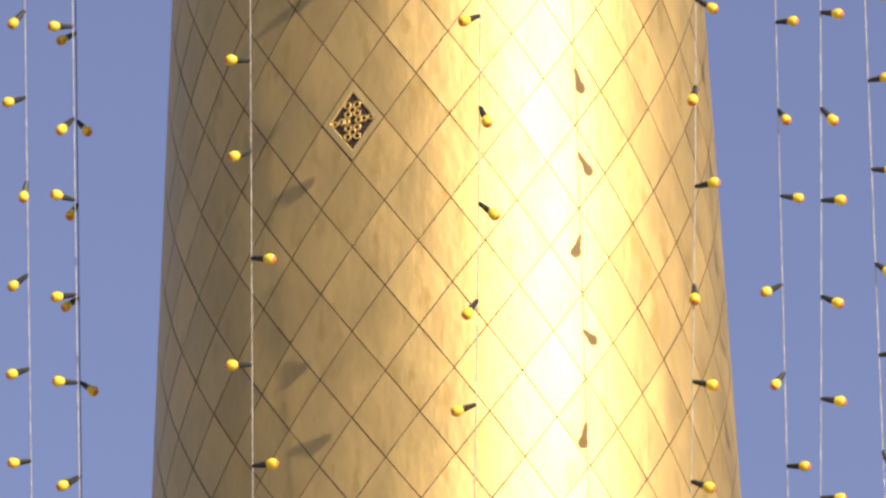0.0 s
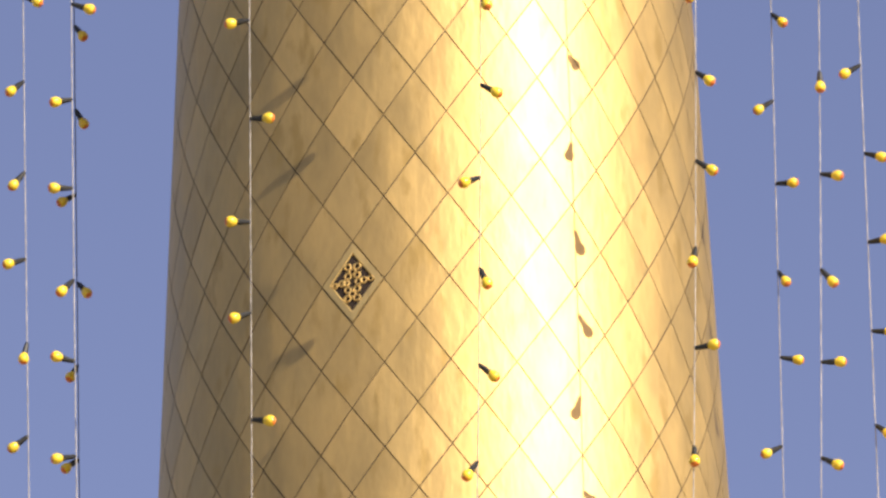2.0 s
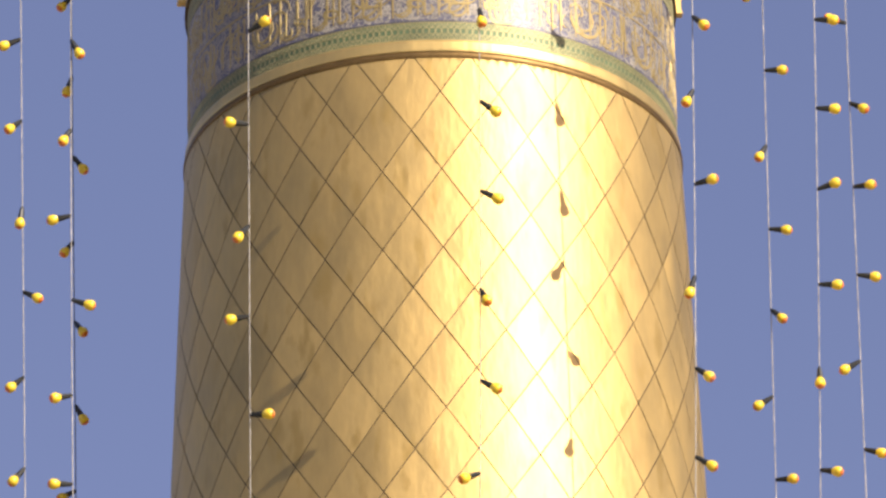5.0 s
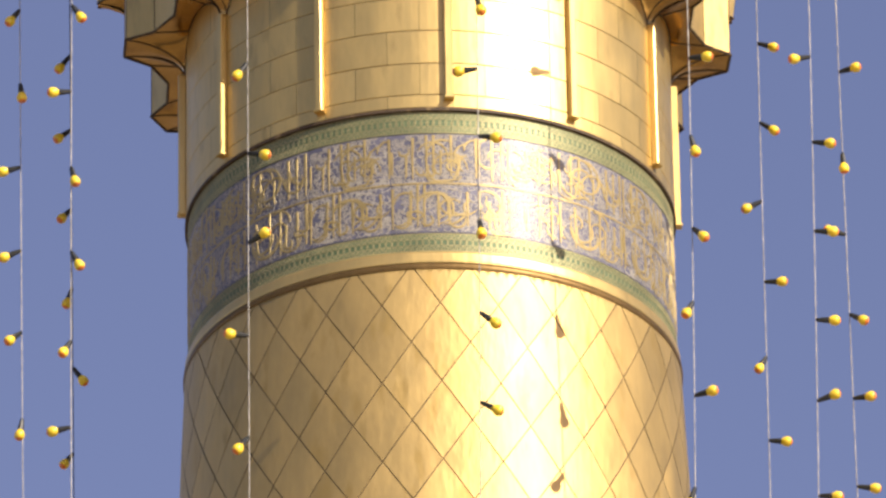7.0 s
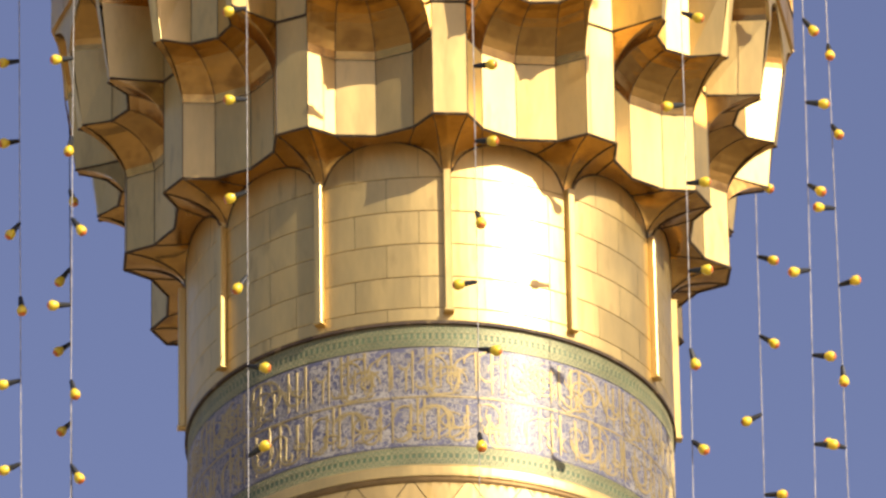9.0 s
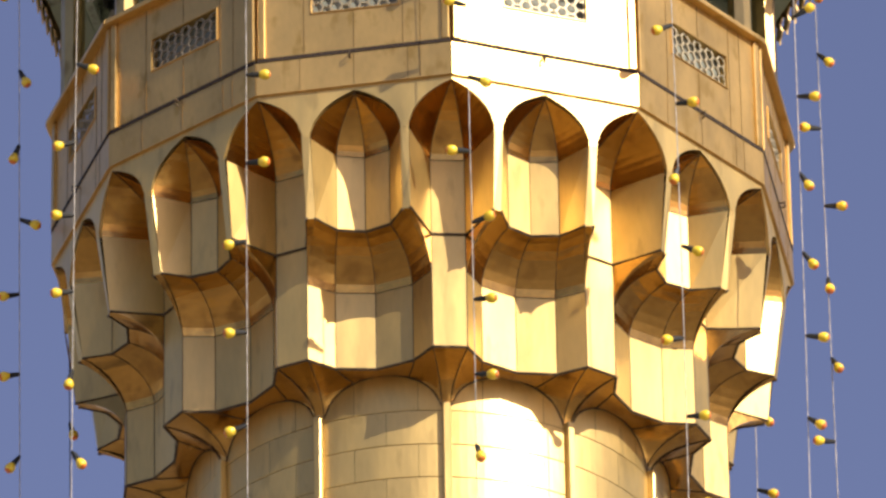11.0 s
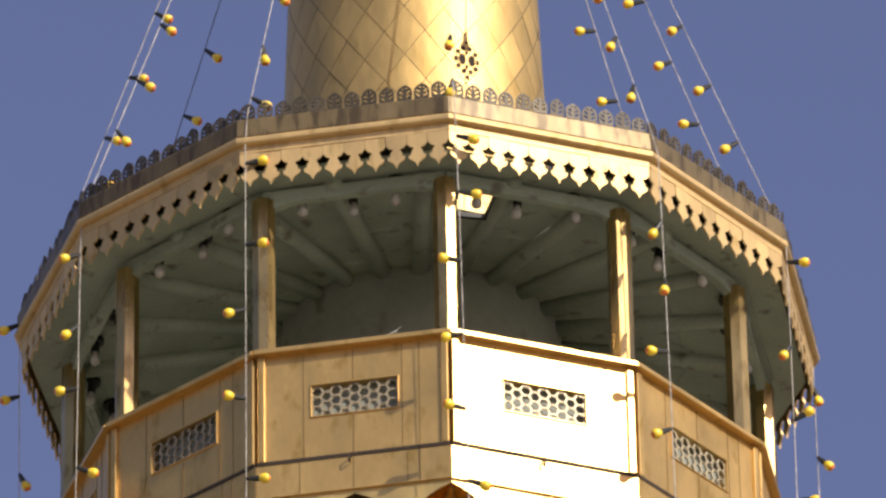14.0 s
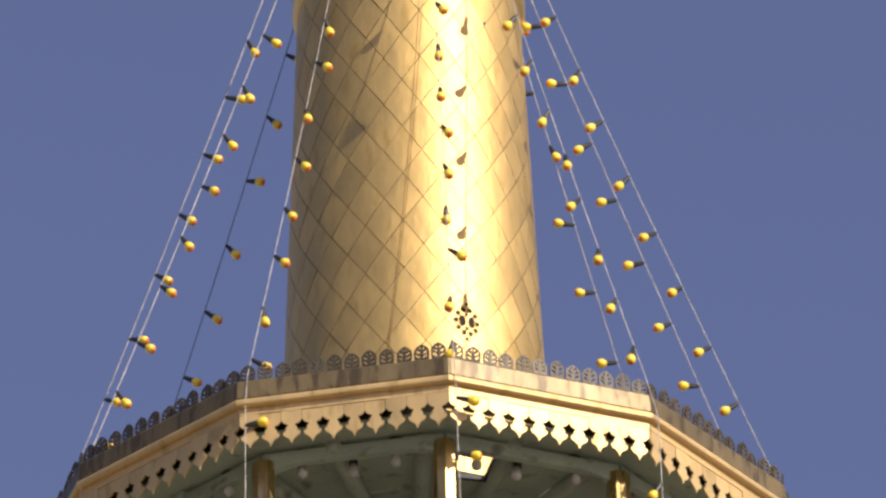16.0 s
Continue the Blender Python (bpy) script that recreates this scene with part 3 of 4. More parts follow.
def parapet_side():
    """Parts of one side, in its own x (along), y (outwards), z (up, from the parapet's foot)."""
    made = []
    I = Matrix.Identity(4)
    def rect(x0, x1, z0, z1):
        return [(x0, z0), (x1, z0), (x1, z1), (x0, z1)]
    h = SIDE / 2
    bm = bmesh.new(); sheet_outline(bm, rect(-h, h, 0.0, 0.25), [], Matrix.Translation((0, 0.012, 0)), 0.05)
    made.append(("foot_panel", bm, GOLD_WORN))
    bm = bmesh.new()
    hole = rect(-0.295, 0.275, 0.595, 0.835)
    sheet_outline(bm, rect(-h + 0.012, h - 0.012, 0.275, 1.10), [hole[::-1]], I, 0.05)
    made.append(("parapet_panel", bm, GOLD_WORN))
    bm = bmesh.new()
    box(bm, Matrix.Translation((0, -0.01, 1.115)), SIDE + 0.02, 0.14, 0.035, 0.003)
    made.append(("top_rail", bm, GOLD_WORN))
    bm = bmesh.new()
    box(bm, Matrix.Translation((0, -0.012, 0.262)), SIDE - 0.01, 0.058, 0.03, 0.002)
    made.append(("shadow_gap", bm, DARK))
    bm = bmesh.new()
    for x in (-0.44, -0.325, 0.0, 0.33):
        if x == 0.0:
            box(bm, Matrix.Translation((x, 0.001, 0.968)), 0.004, 0.003, 0.24)
            box(bm, Matrix.Translation((x, 0.001, 0.43)), 0.004, 0.003, 0.28)
        else:
            box(bm, Matrix.Translation((x, 0.001, 0.685)), 0.004, 0.003, 0.80)
    for x in (-0.44, -0.357, 0.0, 0.356):
        box(bm, Matrix.Translation((x, 0.0125, 0.125)), 0.004, 0.003, 0.24)
    made.append(("sheet_joint", bm, GOLD_EDGE))
    for s in (-1, 1):
        bm = bmesh.new()
        box(bm, Matrix.Translation((s * (h - 0.035), 0.006, 0.685)), 0.05, 0.03, 0.82, 0.006)
        made.append(("corner_strip", bm, GOLD_WORN))
    bm = bmesh.new()
    for z in (0.839, 0.591):
        box(bm, Matrix.Translation((-0.01, 0.004, z)), 0.59, 0.012, 0.009, 0.002)
    for x in (-0.300, 0.280):
        box(bm, Matrix.Translation((x, 0.004, 0.715)), 0.009, 0.012, 0.25, 0.002)
    made.append(("grille_frame", bm, GOLD_WORN))
    # interlaced six-sided cells
    bm = bmesh.new()
    rx, dx, dz = 0.040, 0.0625, 0.0723
    for ix in range(-4, 5):
        for iz in range(-2, 3):
            cx, cz = ix * dx - 0.01, 0.715 + iz * dz + (dz / 2 if ix % 2 else 0)
            loop = [(cx + rx * math.cos(math.pi * q / 3), cz + rx * math.sin(math.pi * q / 3)) for q in range(7)]
            for (x0, z0), (x1, z1) in zip(loop, loop[1:]):
                if max(abs(x0 + 0.01), abs(x1 + 0.01)) < 0.292 and 0.585 < min(z0, z1) and max(z0, z1) < 0.845:
                    tube(bm, [(x0, -0.014, z0), (x1, -0.014, z1)], 0.0072, 4)
    made.append(("grille", bm, ZINC))
    bm = bmesh.new()
    box(bm, Matrix.Translation((-0.01, -0.085, 0.715)), 0.66, 0.006, 0.32)
    made.append(("grille_backing", bm, PLASTER))
    bm = bmesh.new()
    tube(bm, [(0.02, 0.02, 0.235), (0.02, 0.06, 0.235), (0.02, 0.06, 0.205), (0.02, 0.03, 0.195)], 0.008, 5)
    made.append(("hook", bm, SEAM))
    return made


def sides(holder, name, maker, apothem, z, label):
    made = [part(n, bm, mat, None) for n, bm, mat in maker()]
    for i in range(12):
        hold = new(name)
        hold.parent = holder
        az = PHASE + 15 + 30 * i
        hold.matrix_basis = facet(az, apothem, z)
        tagged(hold, label)
        for o in made:
            if i == 0:
                o.parent = hold
            else:
                again(o, hold, Matrix.Identity(4))


sides(balcony, "parapet_side", parapet_side, AP, 31.25, "gilded parapet panel with a pierced grille")

# ---------------------------------------------------------------- inner drum, posts and canopy
canopy = thing("canopy", "twelve-sided canopy on gilded posts with a scalloped gilded fascia", "canopy")
part("inner_wall", lathe([(0.985, 31.36), (0.985, 34.05)], 64), PLASTER, canopy, "grey plastered round wall", smooth=True)
bm = bmesh.new()
quad_grid(bm, [[P(45 * k, r, z) for k in range(8)] for r, z in ((0.092, 32.36), (0.092, 32.43), (0.081, 32.44), (0.081, 33.48), (0.081, 33.66))], True)
bmesh.ops.recalc_face_normals(bm, faces=bm.faces)
post = part("post", bm, GOLD_POST, canopy, "gilded eight-sided post")
for i in range(12):
    m = Matrix.Rotation(radians(PHASE + 30 * i), 4, "Z") @ Matrix.Translation((0, -2.37, 0))
    if i == 0:
        post.matrix_basis = m
    else:
        again(post, canopy, m)
RR = 2.73
HATCH = (7.2, 14.4)


def canopy_sheet(levels, gone, span):
    """A twelve-sided sheet of rings of boards from (circumradius, z) pairs, with the hatch left open between the levels in gone."""
    bm = bmesh.new()
    turns = sorted([PHASE + 30 * i for i in range(12)] + list(span))
    def at(az, r, z):
        a = ((az - PHASE + 15) % 30) - 15
        return P(az, r * math.cos(radians(15)) / math.cos(radians(15 - abs(a))), z)
    for k, ((r0, z0), (r1, z1)) in enumerate(zip(levels, levels[1:])):
        for i, a0 in enumerate(turns):
            a1 = turns[(i + 1) % len(turns)]
            if k in gone and a0 == span[0]:
                continue
            bm.faces.new([bm.verts.new(p) for p in (at(a0, r0, z0), at(a1, r0, z0), at(a1, r1, z1), at(a0, r1, z1))])
    return bm


LEV, GONE = [], []
for k, (r0, r1) in enumerate(((0.93, 1.15), (1.15, 1.38), (1.38, 1.60), (1.60, 1.86), (1.86, 2.25), (2.25, 2.45), (2.45, 2.68))):
    z = lambda r: 33.94 - 0.125 * (r - 0.93) + (0.006 if k % 2 else 0)
    if k == 4:
        GONE.append(len(LEV))
    LEV += [(r0 + 0.003, z(r0)), (r1 - 0.003, z(r1))]
part("boarded_ceiling", canopy_sheet(LEV, GONE, HATCH), PAINT, canopy, "green-grey painted ceiling boards with an open hatch")
part("roof_sheet", canopy_sheet([(0.85, 34.16), (1.2, 34.09), (2.3, 34.0), (RR - 0.06, 33.96)], [1], (5.0, 24.0)), TIN, canopy, "weathered roof sheet")
bm = bmesh.new()
for a, b2, r0, r1 in ((7.2, 14.4, 1.845, 1.87), (7.2, 14.4, 2.24, 2.265)):
    quad_grid(bm, [[P(az, r0 * 0.985, z) for az in (a, b2)] for z in (33.77, 33.80)])
    quad_grid(bm, [[P(az, r1 * 0.985, z) for az in (a, b2)] for z in (33.77, 33.80)])
    quad_grid(bm, [[P(az, r * 0.985, 33.76) for az in (a, b2)] for r in (r0, r1)])
for a in (7.2, 14.4):
    box(bm, Matrix.Rotation(radians(a), 4, "Z") @ Matrix.Translation((0, -2.02, 33.785)), 0.022, 0.42, 0.04)
part("hatch_frame", bm, SOCKET, canopy, "dark frame of an open roof hatch")
bm = bmesh.new()
tube(bm, [P(0, 0.9, 33.915), P(0, 2.33, 33.738)], 0.058, 10)
beam = part("ceiling_beam", bm, PAINT, canopy, "painted round ceiling beam", smooth=True)
for i in range(24):
    m = Matrix.Rotation(radians(15.9 + 15 * i), 4, "Z")
    if i == 0:
        beam.matrix_basis = m
    else:
        again(beam, canopy, m)


def canopy_side():
    made = []
    h = RR * math.sin(radians(15))
    # scalloped boards, each with a star hole and an ogee foot
    n = 10
    w = 2 * h / n
    star = [((0.051 if q % 2 == 0 else 0.034) * math.sin(q * math.pi / 5), 0.205 + (0.054 if q % 2 == 0 else 0.036) * math.cos(q * math.pi / 5)) for q in range(6)]
    half = [(0.0015, 0.36), (0.0015, star[0][1])] + star[1:5] + [(0.014, 0.168), (0.013, 0.150), (0.13 * w, 0.137), (0.17 * w, 0.129), (0.27 * w, 0.120), (0.36 * w, 0.110), (0.44 * w, 0.095)]
    for i in range(n):
        x0 = -h + w * i
        lean = rnd.gauss(0, 0.0015)
        bm = bmesh.new()
        outl = [(x0 + x, z) for x, z in half] + [(x0 + w / 2, 0.068)] + [(x0 + w - x, z) for x, z in half[::-1]]
        sheet_outline(bm, outl, [], Matrix.Translation((0, lean, 0)), 0.012)
        made.append(("fascia_board", bm, GOLD_FASCIA))
    bm = bmesh.new()
    prof = [(0.003, 0.335), (0.006, 0.385), (0.03, 0.388), (0.046, 0.40), (0.05, 0.42), (0.044, 0.44), (0.03, 0.45), (-0.04, 0.45), (-0.04, 0.335)]
    quad_grid(bm, [[Vector((s * (h + y * 0.268), y, z)) for y, z in prof] for s in (-1, 1)], True)
    bmesh.ops.recalc_face_normals(bm, faces=bm.faces)
    made.append(("cornice_moulding", bm, GOLD_FASCIA))
    bm = bmesh.new()
    prof = [(0.01, 0.452), (0.03, 0.46), (0.03, 0.585), (0.02, 0.60), (-0.03, 0.60), (-0.03, 0.452)]
    quad_grid(bm, [[Vector((s * (h + y * 0.268), y, z)) for y, z in prof] for s in (-1, 1)], True)
    bmesh.ops.recalc_face_normals(bm, faces=bm.faces)
    made.append(("gutter_board", bm, TIN))
    return made


FZ = 33.50
sides(canopy, "fascia_side", canopy_side, RR * math.cos(radians(15)), FZ, "scalloped gilded fascia with star holes under a zinc gutter")

# cresting: small pierced palmettes
bm = bmesh.new()
w, hh = 0.052, 0.14
outl = [(-w * 0.9, 0), (-w, 0.05), (-w, 0.09), (-w * 0.75, 0.115), (-w * 0.4, 0.13), (0, 0.142), (w * 0.4, 0.13), (w * 0.75, 0.115), (w, 0.09), (w, 0.05), (w * 0.9, 0)]
holes = []
for sx in (-1, 1):
    holes.append([(sx * x, z) for x, z in ((0.012, 0.03), (0.04, 0.05), (0.04, 0.066), (0.012, 0.05))])
    holes.append([(sx * x, z) for x, z in ((0.012, 0.064), (0.038, 0.082), (0.036, 0.098), (0.012, 0.084))])
    holes.append([(sx * x, z) for x, z in ((0.008, 0.098), (0.026, 0.112), (0.008, 0.124))])
sheet_outline(bm, outl[::-1], holes, Matrix.Identity(4), 0.01)
palm = part("palmette", bm, IRON, canopy, "pierced metal palmette")
first = True
for i in range(12):
    for j in range(12):
        x = (j - 5.5) * 2 * RR * math.sin(radians(15)) / 12
        m = facet(PHASE + 15 + 30 * i, RR * math.cos(radians(15)) + 0.005, FZ + 0.595) @ pose(x, 0, 0, rnd.gauss(0, 4), rnd.gauss(0, 1.5), rnd.gauss(0, 5))
        if first:
            palm.matrix_basis, first = m, False
        else:
            again(palm, canopy, m)

# edge beam with bracket curves between the posts
bm = bmesh.new()
L = 2 * 2.37 * math.sin(radians(15))
outl = [(-L / 2, 0.16), (L / 2, 0.16)]
for i in range(17):
    x = L / 2 - L * i / 16
    e = 1 - min(1, (L / 2 - abs(x)) / 0.28)
    outl.append((x, 0.07 - 0.13 * (1 - math.sqrt(max(0, 1 - e * e)))))
sheet_outline(bm, outl[::-1], [], Matrix.Identity(4), 0.06)
eb = part("edge_beam", bm, PAINT, canopy, "painted edge beam with curved ends")
for i in range(12):
    m = facet(PHASE + 15 + 30 * i, 2.37 * math.cos(radians(15)) + 0.03, 33.57)
    if i == 0:
        eb.matrix_basis = m
    else:
        again(eb, canopy, m)


# ceiling lamps under the eaves
def ceiling_lamp():
    lamp = thing("ceiling_lamp", "clear glass lamp in a dark socket hung under the canopy", "lamp", "lamps under the canopy")
    bm = bmesh.new()
    tube(bm, [(0, 0, 0.0), (0, 0, -0.03), (0, 0, -0.031), (0, 0, -0.1)], [0.065, 0.065, 0.034, 0.03], 10)
    part("socket", bm, SOCKET, lamp)
    bm = bmesh.new()
    tube(bm, [(0, 0, -0.095), (0, 0, -0.125), (0, 0, -0.165), (0, 0, -0.19), (0, 0, -0.205)], [0.02, 0.026, 0.038, 0.032, 0.008], 10)
    part("lamp_glass", bm, CLEAR, lamp, smooth=True)
    return lamp


lamp = ceiling_lamp()
first = True
for i in range(12):
    for x, y in ((-0.37, 2.21), (-0.03, 2.165), (0.29, 2.24)):
        m = Matrix.Rotation(radians(PHASE + 15 + 30 * i), 4, "Z") @ Matrix.Translation((x + rnd.gauss(0, 0.015), -y, 33.772)) @ Euler((radians(rnd.gauss(0, 5)), radians(rnd.gauss(0, 5)), 0)).to_matrix().to_4x4()
        if first:
            lamp.matrix_basis, first = m, False
        else:
            copy_thing(lamp, m)

# ---------------------------------------------------------------- upper turret
def turret_radius(z):
    return 0.909 - 0.0348 * (z - 36.0)


def turret_node(k):
    return 37.641 + 0.4217 * k


turret = thing("upper_turret", "slim gilded upper shaft with lozenge plates and a collar", "tower section")
part("turret_core", lathe([(turret_radius(34.06), 34.06), (turret_radius(39.06), 39.06)], 96), SEAM, turret, smooth=True)
cladding(turret, turret_radius, turret_node, range(-7, 5), 4.7, 8.85, 39.04, 75, 0.4)
part("collar", lathe([(0.80, 39.0), (0.825, 39.02), (0.845, 39.06), (0.845, 39.12), (0.82, 39.15), (0.79, 39.16), (0.78, 39.4), (0.62, 40.0), (0.40, 40.6), (0.38, 41.0), (0.42, 41.03), (0.42, 41.07), (0.36, 41.12), (0.02, 42.4)], 96), GOLD_SMOOTH, turret, "gilded collar and cap", smooth=True)
def turret_hole(x, z, rx, rz):
    """A dark pierced opening in the turret's plate, with a thin raised rim."""
    on = lambda a, k, d: P(23.1 + x + k * rx * math.cos(a), turret_radius(35.735 + z) + d, 35.735 + z + k * rz * math.sin(a))
    bm = bmesh.new()
    quad_grid(bm, [[on(2 * math.pi * q / 10, k, d) for q in range(10)] for k, d in ((1.12, 0.004), (1.08, 0.010), (1.0, 0.010), (0.95, 0.006))], True)
    rim = part("vent_rim", bm, GOLD, turret)
    bm = bmesh.new()
    bm.faces.new([bm.verts.new(on(2 * math.pi * q / 10, 1.0, 0.0085)) for q in range(10)])
    part("vent_hole", bm, DARK, rim, "dark pierced opening")


for x in (-2.2, 2.2):
    turret_hole(x, 0.0, 1.7, 0.05)
for q in range(10):
    turret_hole(4.9 * math.cos(2 * math.pi * q / 10), 0.105 * math.sin(2 * math.pi * q / 10), 1.15, 0.021)
for z in (0.06, -0.06, 0.15, -0.15):
    turret_hole(0.0, z, 0.8, 0.017)


# ---------------------------------------------------------------- strings of yellow bulbs
def bulb_part(parent, at, way, keep=[]):
    """A bulb in its socket; the same two meshes serve every bulb."""
    if not keep:
        bm = bmesh.new()
        tube(bm, [(0, 0, 0), (0, 0, 0.012), (0, 0, 0.05), (0, 0, 0.085)], [0.008, 0.014, 0.018, 0.021], 8)
        me_s = bpy.data.meshes.new("socket"); bm.to_mesh(me_s); bm.free(); me_s.materials.append(SOCKET)
        bm = bmesh.new()
        prof = [(0.015, 0.078), (0.023, 0.09), (0.031, 0.104), (0.0345, 0.12), (0.033, 0.135), (0.0255, 0.148), (0.014, 0.156), (0.002, 0.159)]
        vs = quad_grid(bm, [[Vector((r * math.cos(2 * math.pi * k / 12), r * math.sin(2 * math.pi * k / 12), z)) for k in range(12)] for r, z in prof], True)
        for f in bm.faces:
            f.smooth = True
            if f.calc_center_median().z > 0.143:
                f.material_index = 1
        bmesh.ops.recalc_face_normals(bm, faces=bm.faces)
        me_b = bpy.data.meshes.new("bulb"); bm.to_mesh(me_b); bm.free(); me_b.materials.append(BULB); me_b.materials.append(BULB_TIP)
        keep += [me_s, me_b]
    m = Matrix.Translation(at) @ Vector(way).to_track_quat("Z", "Y").to_matrix().to_4x4()
    b = bpy.data.objects.new("bulb", keep[1]); scene.collection.objects.link(b)
    b.parent = parent; b.matrix_basis = m
    s = bpy.data.objects.new("socket", keep[0]); scene.collection.objects.link(s)
    s.parent = b
    s["label"] = "black socket"


def light_string(i, top_x, edge_x, fall, dark, low, high):
    """From the finial down to a corner of the canopy, and on down to the ground.
    fall: the cable's x at the canopy's edge, its slope and its bow; low, high: height and heading in degrees of each bulb."""
    r3 = random.Random(100 + i)
    az = PHASE + 30 * i
    st = thing("light_string", "dark hanging cable with yellow bulbs, tied at the canopy" if dark else "pale hanging cable with yellow bulbs, tied at the canopy", "string lights", "strings of lights")
    top, edge = P(az, 0.42, 41.05), P(az, RR + 0.05, 34.12)
    top.x, edge.x = top_x, edge_x
    def upper(s):
        return top.lerp(edge, s) + Vector((0, 0, -0.10 * math.sin(math.pi * s)))
    def lower(z):
        u = max(z, 20.0) - 34
        x = fall[0] + fall[1] * u + fall[2] * u * u
        if z < 20:
            x += (fall[1] + 2 * fall[2] * u) * (z - 20) * 0.4
        return Vector((x, edge.y, z))
    bm = bmesh.new()
    tube(bm, [upper(q / 10) for q in range(11)] + [lower(33.9 - 1.0 * q) for q in range(15)] + [lower(z) for z in (14, 7, 0.02)], 0.0036, 5)
    part("cable", bm, CABLE_DARK if dark else CABLE, st)
    spots = [(lower(z), h) for z, h in zip(low[::2], low[1::2])]
    spots += [(upper((41.05 - z) / 6.93), h) for z, h in zip(high[::2], high[1::2])]
    z = max(high[::2]) + 0.53
    while z < 40.8:
        spots.append((upper((41.05 - z) / 6.93), r3.uniform(-140, -40)))
        z += 0.53
    for at, h in spots:
        bulb_part(st, at, (math.cos(radians(h)), r3.uniform(-0.45, 0.1), math.sin(radians(h))))


light_string(0, 0.143, 0.241, (0.250, -0.0184, -0.00191), False,
             (21.02, -159, 21.69, -122, 22.32, -42, 22.95, -69, 23.55, -150, 24.17, -35, 24.79, -72, 25.46, -27, 26.08, -37, 26.73, -84, 27.32, -16, 27.80, -170, 28.31, -77, 28.82, -13, 29.37, -7, 29.94, 16, 30.48, 180, 31.05, -21, 31.59, 172, 32.18, -169, 32.75, 174, 33.30, -9, 33.75, -16),
             (38.22, -63, 37.73, -87, 37.21, -87, 36.76, -66, 36.31, -74, 35.81, -90, 35.31, -41, 34.75, -96, 34.25, -99))
light_string(1, 0.229, 1.556, (1.601, -0.0184, -0.00233), False,
             (20.71, -27, 21.35, -15, 21.98, -90, 22.62, 3, 23.29, -101, 23.87, -36, 24.47, -45, 25.10, -108, 25.73, 5, 26.39, -114, 26.91, -52, 27.57, -77, 28.13, -5, 28.77, -3, 29.35, -165, 30.04, -25, 30.64, -105, 31.12, -6, 31.73, -152, 32.33, -175, 32.90, -94, 33.37, -122),
             (38.29, -125, 37.79, -117, 37.23, -117, 36.73, -85, 36.24, -128, 35.68, -94, 35.13, -113, 34.60, -102))
light_string(2, 0.347, 2.437, (2.493, -0.0014, -0.00153), False,
             (21.04, -5, 21.69, -13, 22.37, -32, 23.01, -3, 23.64, -54, 24.29, -19, 25.00, -90, 25.58, -6, 26.25, 17, 26.83, -2, 27.47, -4, 28.12, -13, 28.75, -162, 29.39, -45, 30.01, -7, 30.65, -57, 31.26, -63, 31.86, -8, 32.49, 29, 33.09, -117, 33.77, -8),
             (38.73, -131, 38.20, -113, 37.69, -143, 37.13, -132, 36.57, -145, 36.03, -134, 35.44, -142, 34.88, -145))
light_string(3, 0.326, 2.606, (2.724, -0.0005, 0.00000), False,
             (21.93, -65, 22.58, -4, 23.21, -47, 23.86, -7, 24.48, 0, 25.11, -22, 25.74, -150, 26.36, -7, 27.00, -4, 27.62, -38, 28.21, 172, 28.83, -87, 29.44, 4, 30.03, -174, 30.68, -68, 31.31, -86, 31.88, -7, 32.50, -174, 33.11, -50, 33.68, -78),
             (39.10, -175, 38.59, -175, 38.08, -148, 37.58, -165, 37.03, -169, 36.50, -146, 35.95, -172))
light_string(4, 0.343, 2.179, (2.294, 0.0083, 0.00000), False,
             (22.40, -11, 23.05, -123, 23.67, -153, 24.30, -10, 24.92, -65, 25.55, -7, 26.16, -147, 26.80, -52, 27.40, -7, 28.03, -117, 28.60, -3, 29.22, -153, 29.83, -38, 30.45, -25, 31.04, -39),
             (38.92, -177, 38.51, -69, 37.89, 180, 37.36, -172, 36.81, -171))
light_string(8, -0.349, -2.355, (-2.461, -0.0128, 0.00000), True,
             (22.25, -145, 22.90, -43, 23.49, -135, 24.15, -114, 24.74, -55, 25.37, -142, 25.99, -62, 26.60, -59, 27.19, -120, 27.83, -54, 28.43, -107, 29.03, -124, 29.64, -135, 30.22, -127, 30.84, -76, 31.44, 0),
             (39.16, -32, 38.67, -50, 38.15, -24, 37.64, -53, 37.11, -41, 36.58, -34))
light_string(9, -0.494, -2.643, (-2.738, -0.0105, 0.00030), False,
             (21.77, -163, 22.39, -157, 23.03, -142, 23.67, -100, 24.25, -159, 24.86, -128, 25.50, -135, 26.11, -35, 26.72, -98, 27.35, -133, 27.95, -157, 28.57, -165, 29.20, -84, 29.76, -122, 30.39, -156, 31.01, -160, 31.60, -24, 32.19, -108, 32.79, -66, 33.42, -148, 34.01, -153),
             (38.88, -62, 38.37, -9, 37.86, -28, 37.32, -42, 36.78, -40, 36.20, -23, 35.66, -34))
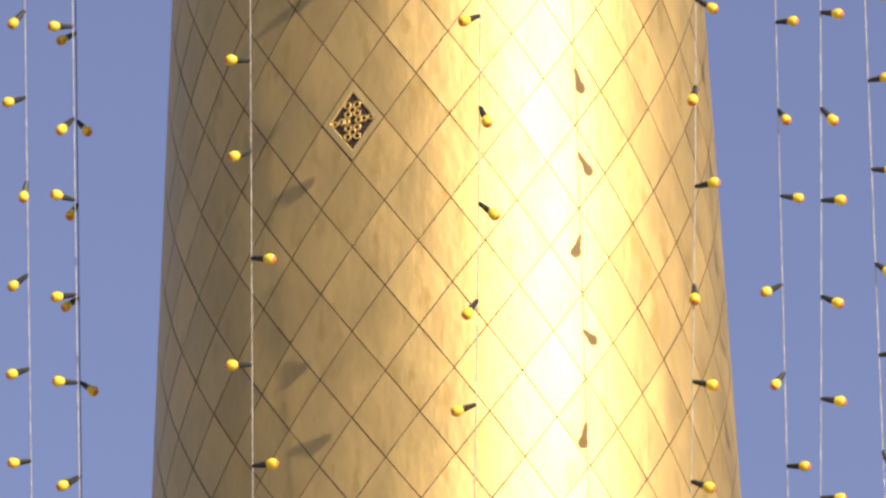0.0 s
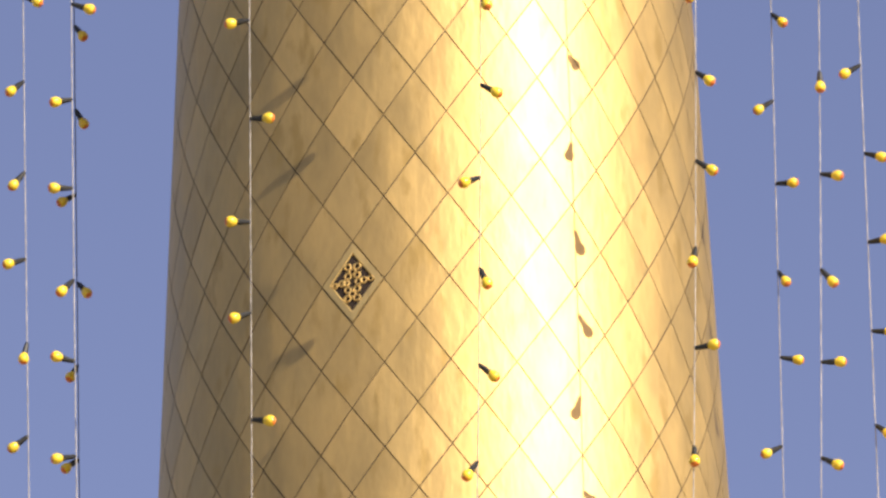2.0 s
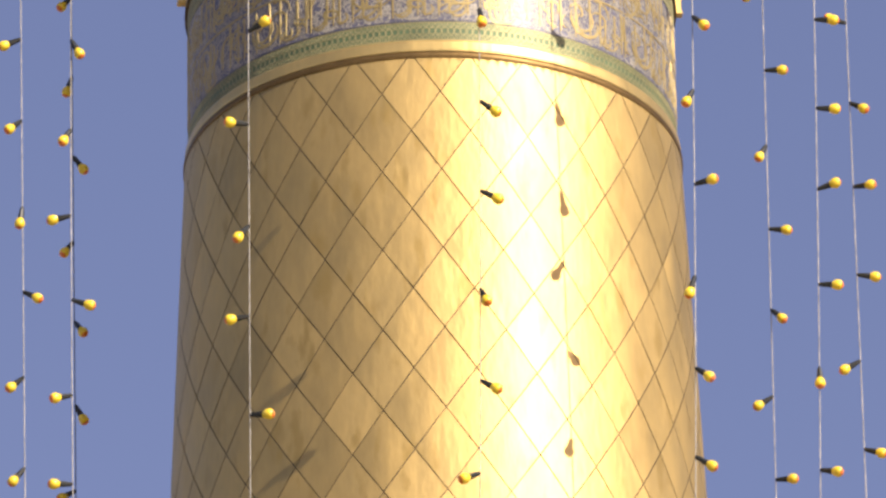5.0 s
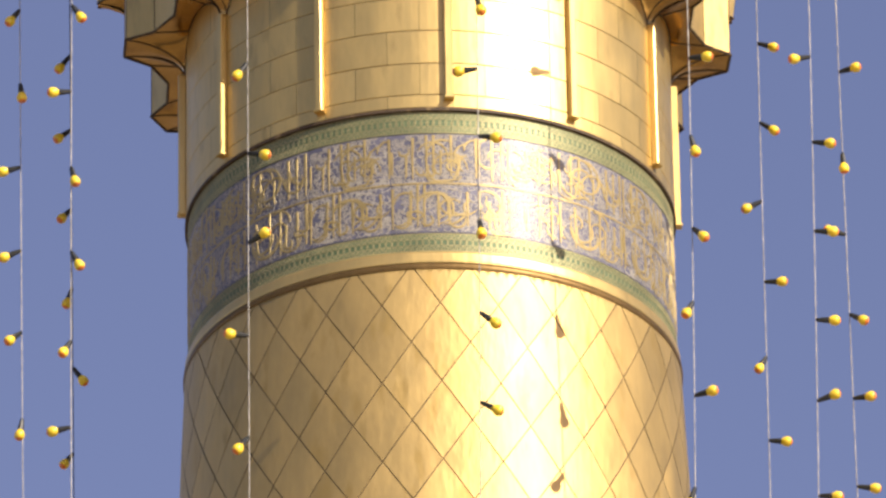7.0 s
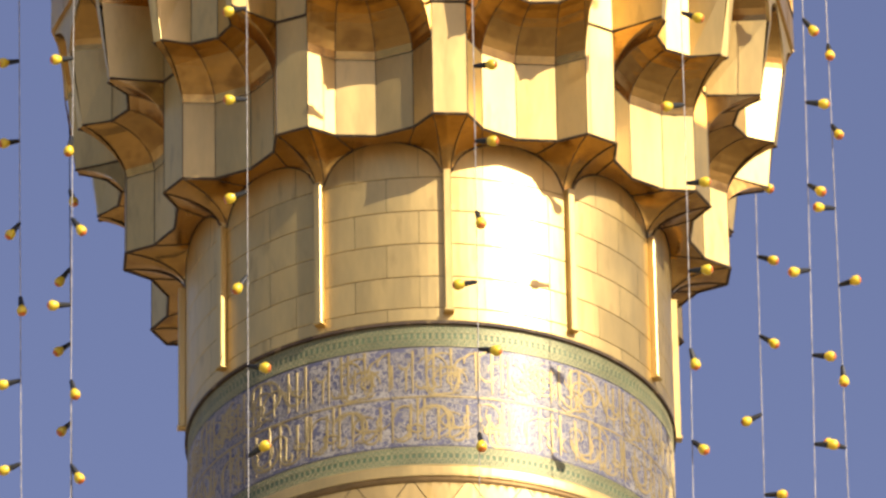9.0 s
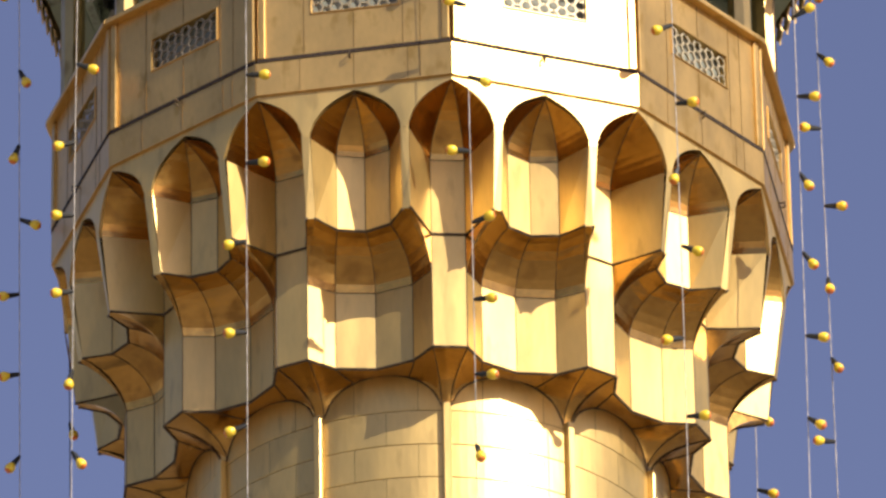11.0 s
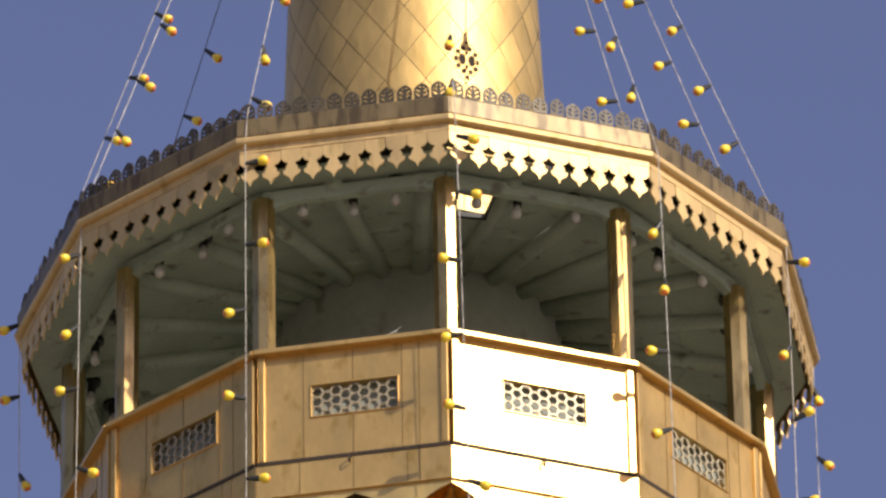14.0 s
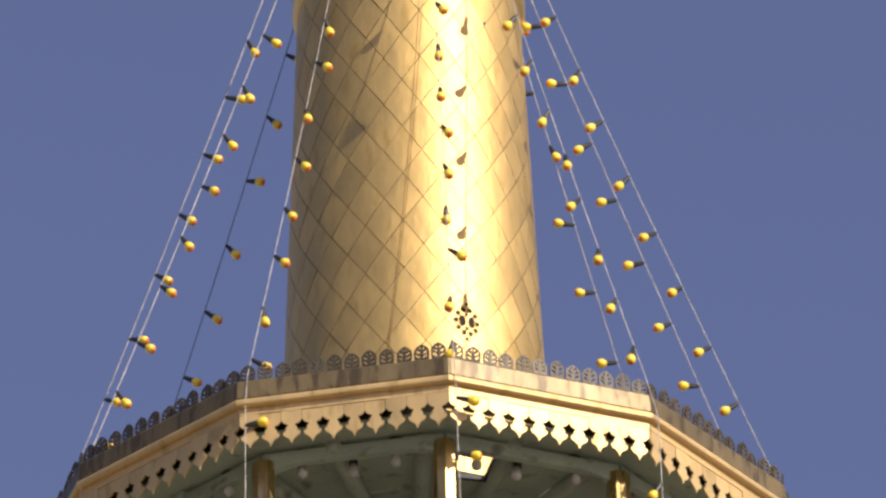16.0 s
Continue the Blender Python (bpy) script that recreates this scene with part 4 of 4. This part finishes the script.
light_string(10, -0.330, -2.224, (-2.265, 0.0105, 0.00114), False,
             (21.09, -149, 21.71, -177, 22.29, -169, 22.92, 173, 23.47, -130, 24.09, -174, 24.70, -158, 25.36, -19, 25.95, -167, 26.56, -114, 27.20, -63, 27.81, -77, 28.36, -171, 29.00, -59, 29.61, -101, 30.20, -165, 30.78, -174, 31.35, -158, 31.96, -19, 32.58, -174, 33.09, -138, 33.66, -156),
             (38.44, -38, 37.92, -66, 37.42, -57, 36.89, -41, 36.37, -62, 35.87, -50, 35.30, -40, 34.80, -56, 34.22, 0))
light_string(11, -0.223, -1.130, (-1.144, -0.0002, -0.00007), False,
             (20.76, 0, 21.41, -175, 22.10, -14, 22.80, -153, 23.40, -176, 24.09, -7, 24.76, -166, 25.38, -126, 26.08, 180, 26.73, 27, 27.37, -18, 28.02, -124, 28.63, -157, 29.31, -169, 29.99, -167, 30.58, -7, 31.25, 0, 31.87, 180, 32.57, -160, 33.08, -2, 33.73, 14),
             (38.17, -74, 37.68, -43, 37.14, -84, 36.59, -53, 36.02, -63, 35.48, -51, 34.90, -83, 34.32, -32))

# ---------------------------------------------------------------- loose cable on the turret
hang = thing("loose_cable", "thin dark cable hanging down the gilded upper shaft", "cable")
for d, k in ((0.0, 1.0), (1.6, 0.55)):
    bm = bmesh.new()
    rows = []
    for q in range(13):
        z = 39.0 - 3.9 * q / 12
        u = 38.6 - z
        rows.append(P(5.0 + d * max(0.0, 1 - u * k / 3) - 4.0 * u - 0.45 * u * u, turret_radius(z) + 0.006, z))
    tube(bm, rows, 0.002, 4)
    part("cable_strand", bm, GOLD_EDGE, hang)

# ---------------------------------------------------------------- scrap caught on the parapet
bm = bmesh.new()
place = facet(PHASE - 15, AP, 32.384)
shape = [(0.0, 0.0), (0.03, 0.012), (0.06, 0.02), (0.085, 0.042), (0.10, 0.052)]
quad_grid(bm, [[place @ Vector((-0.235 - x, 0.035 + 0.006 * k, z + 0.014 - 0.008 * k)) for x, z in shape] for k in (0, 1, 2)])
bmesh.ops.solidify(bm, geom=bm.faces[:], thickness=0.002)
tagged(part("plastic_scrap", bm, WHITE_SCRAP), "curled white plastic scrap lying on the parapet rail", "scrap")
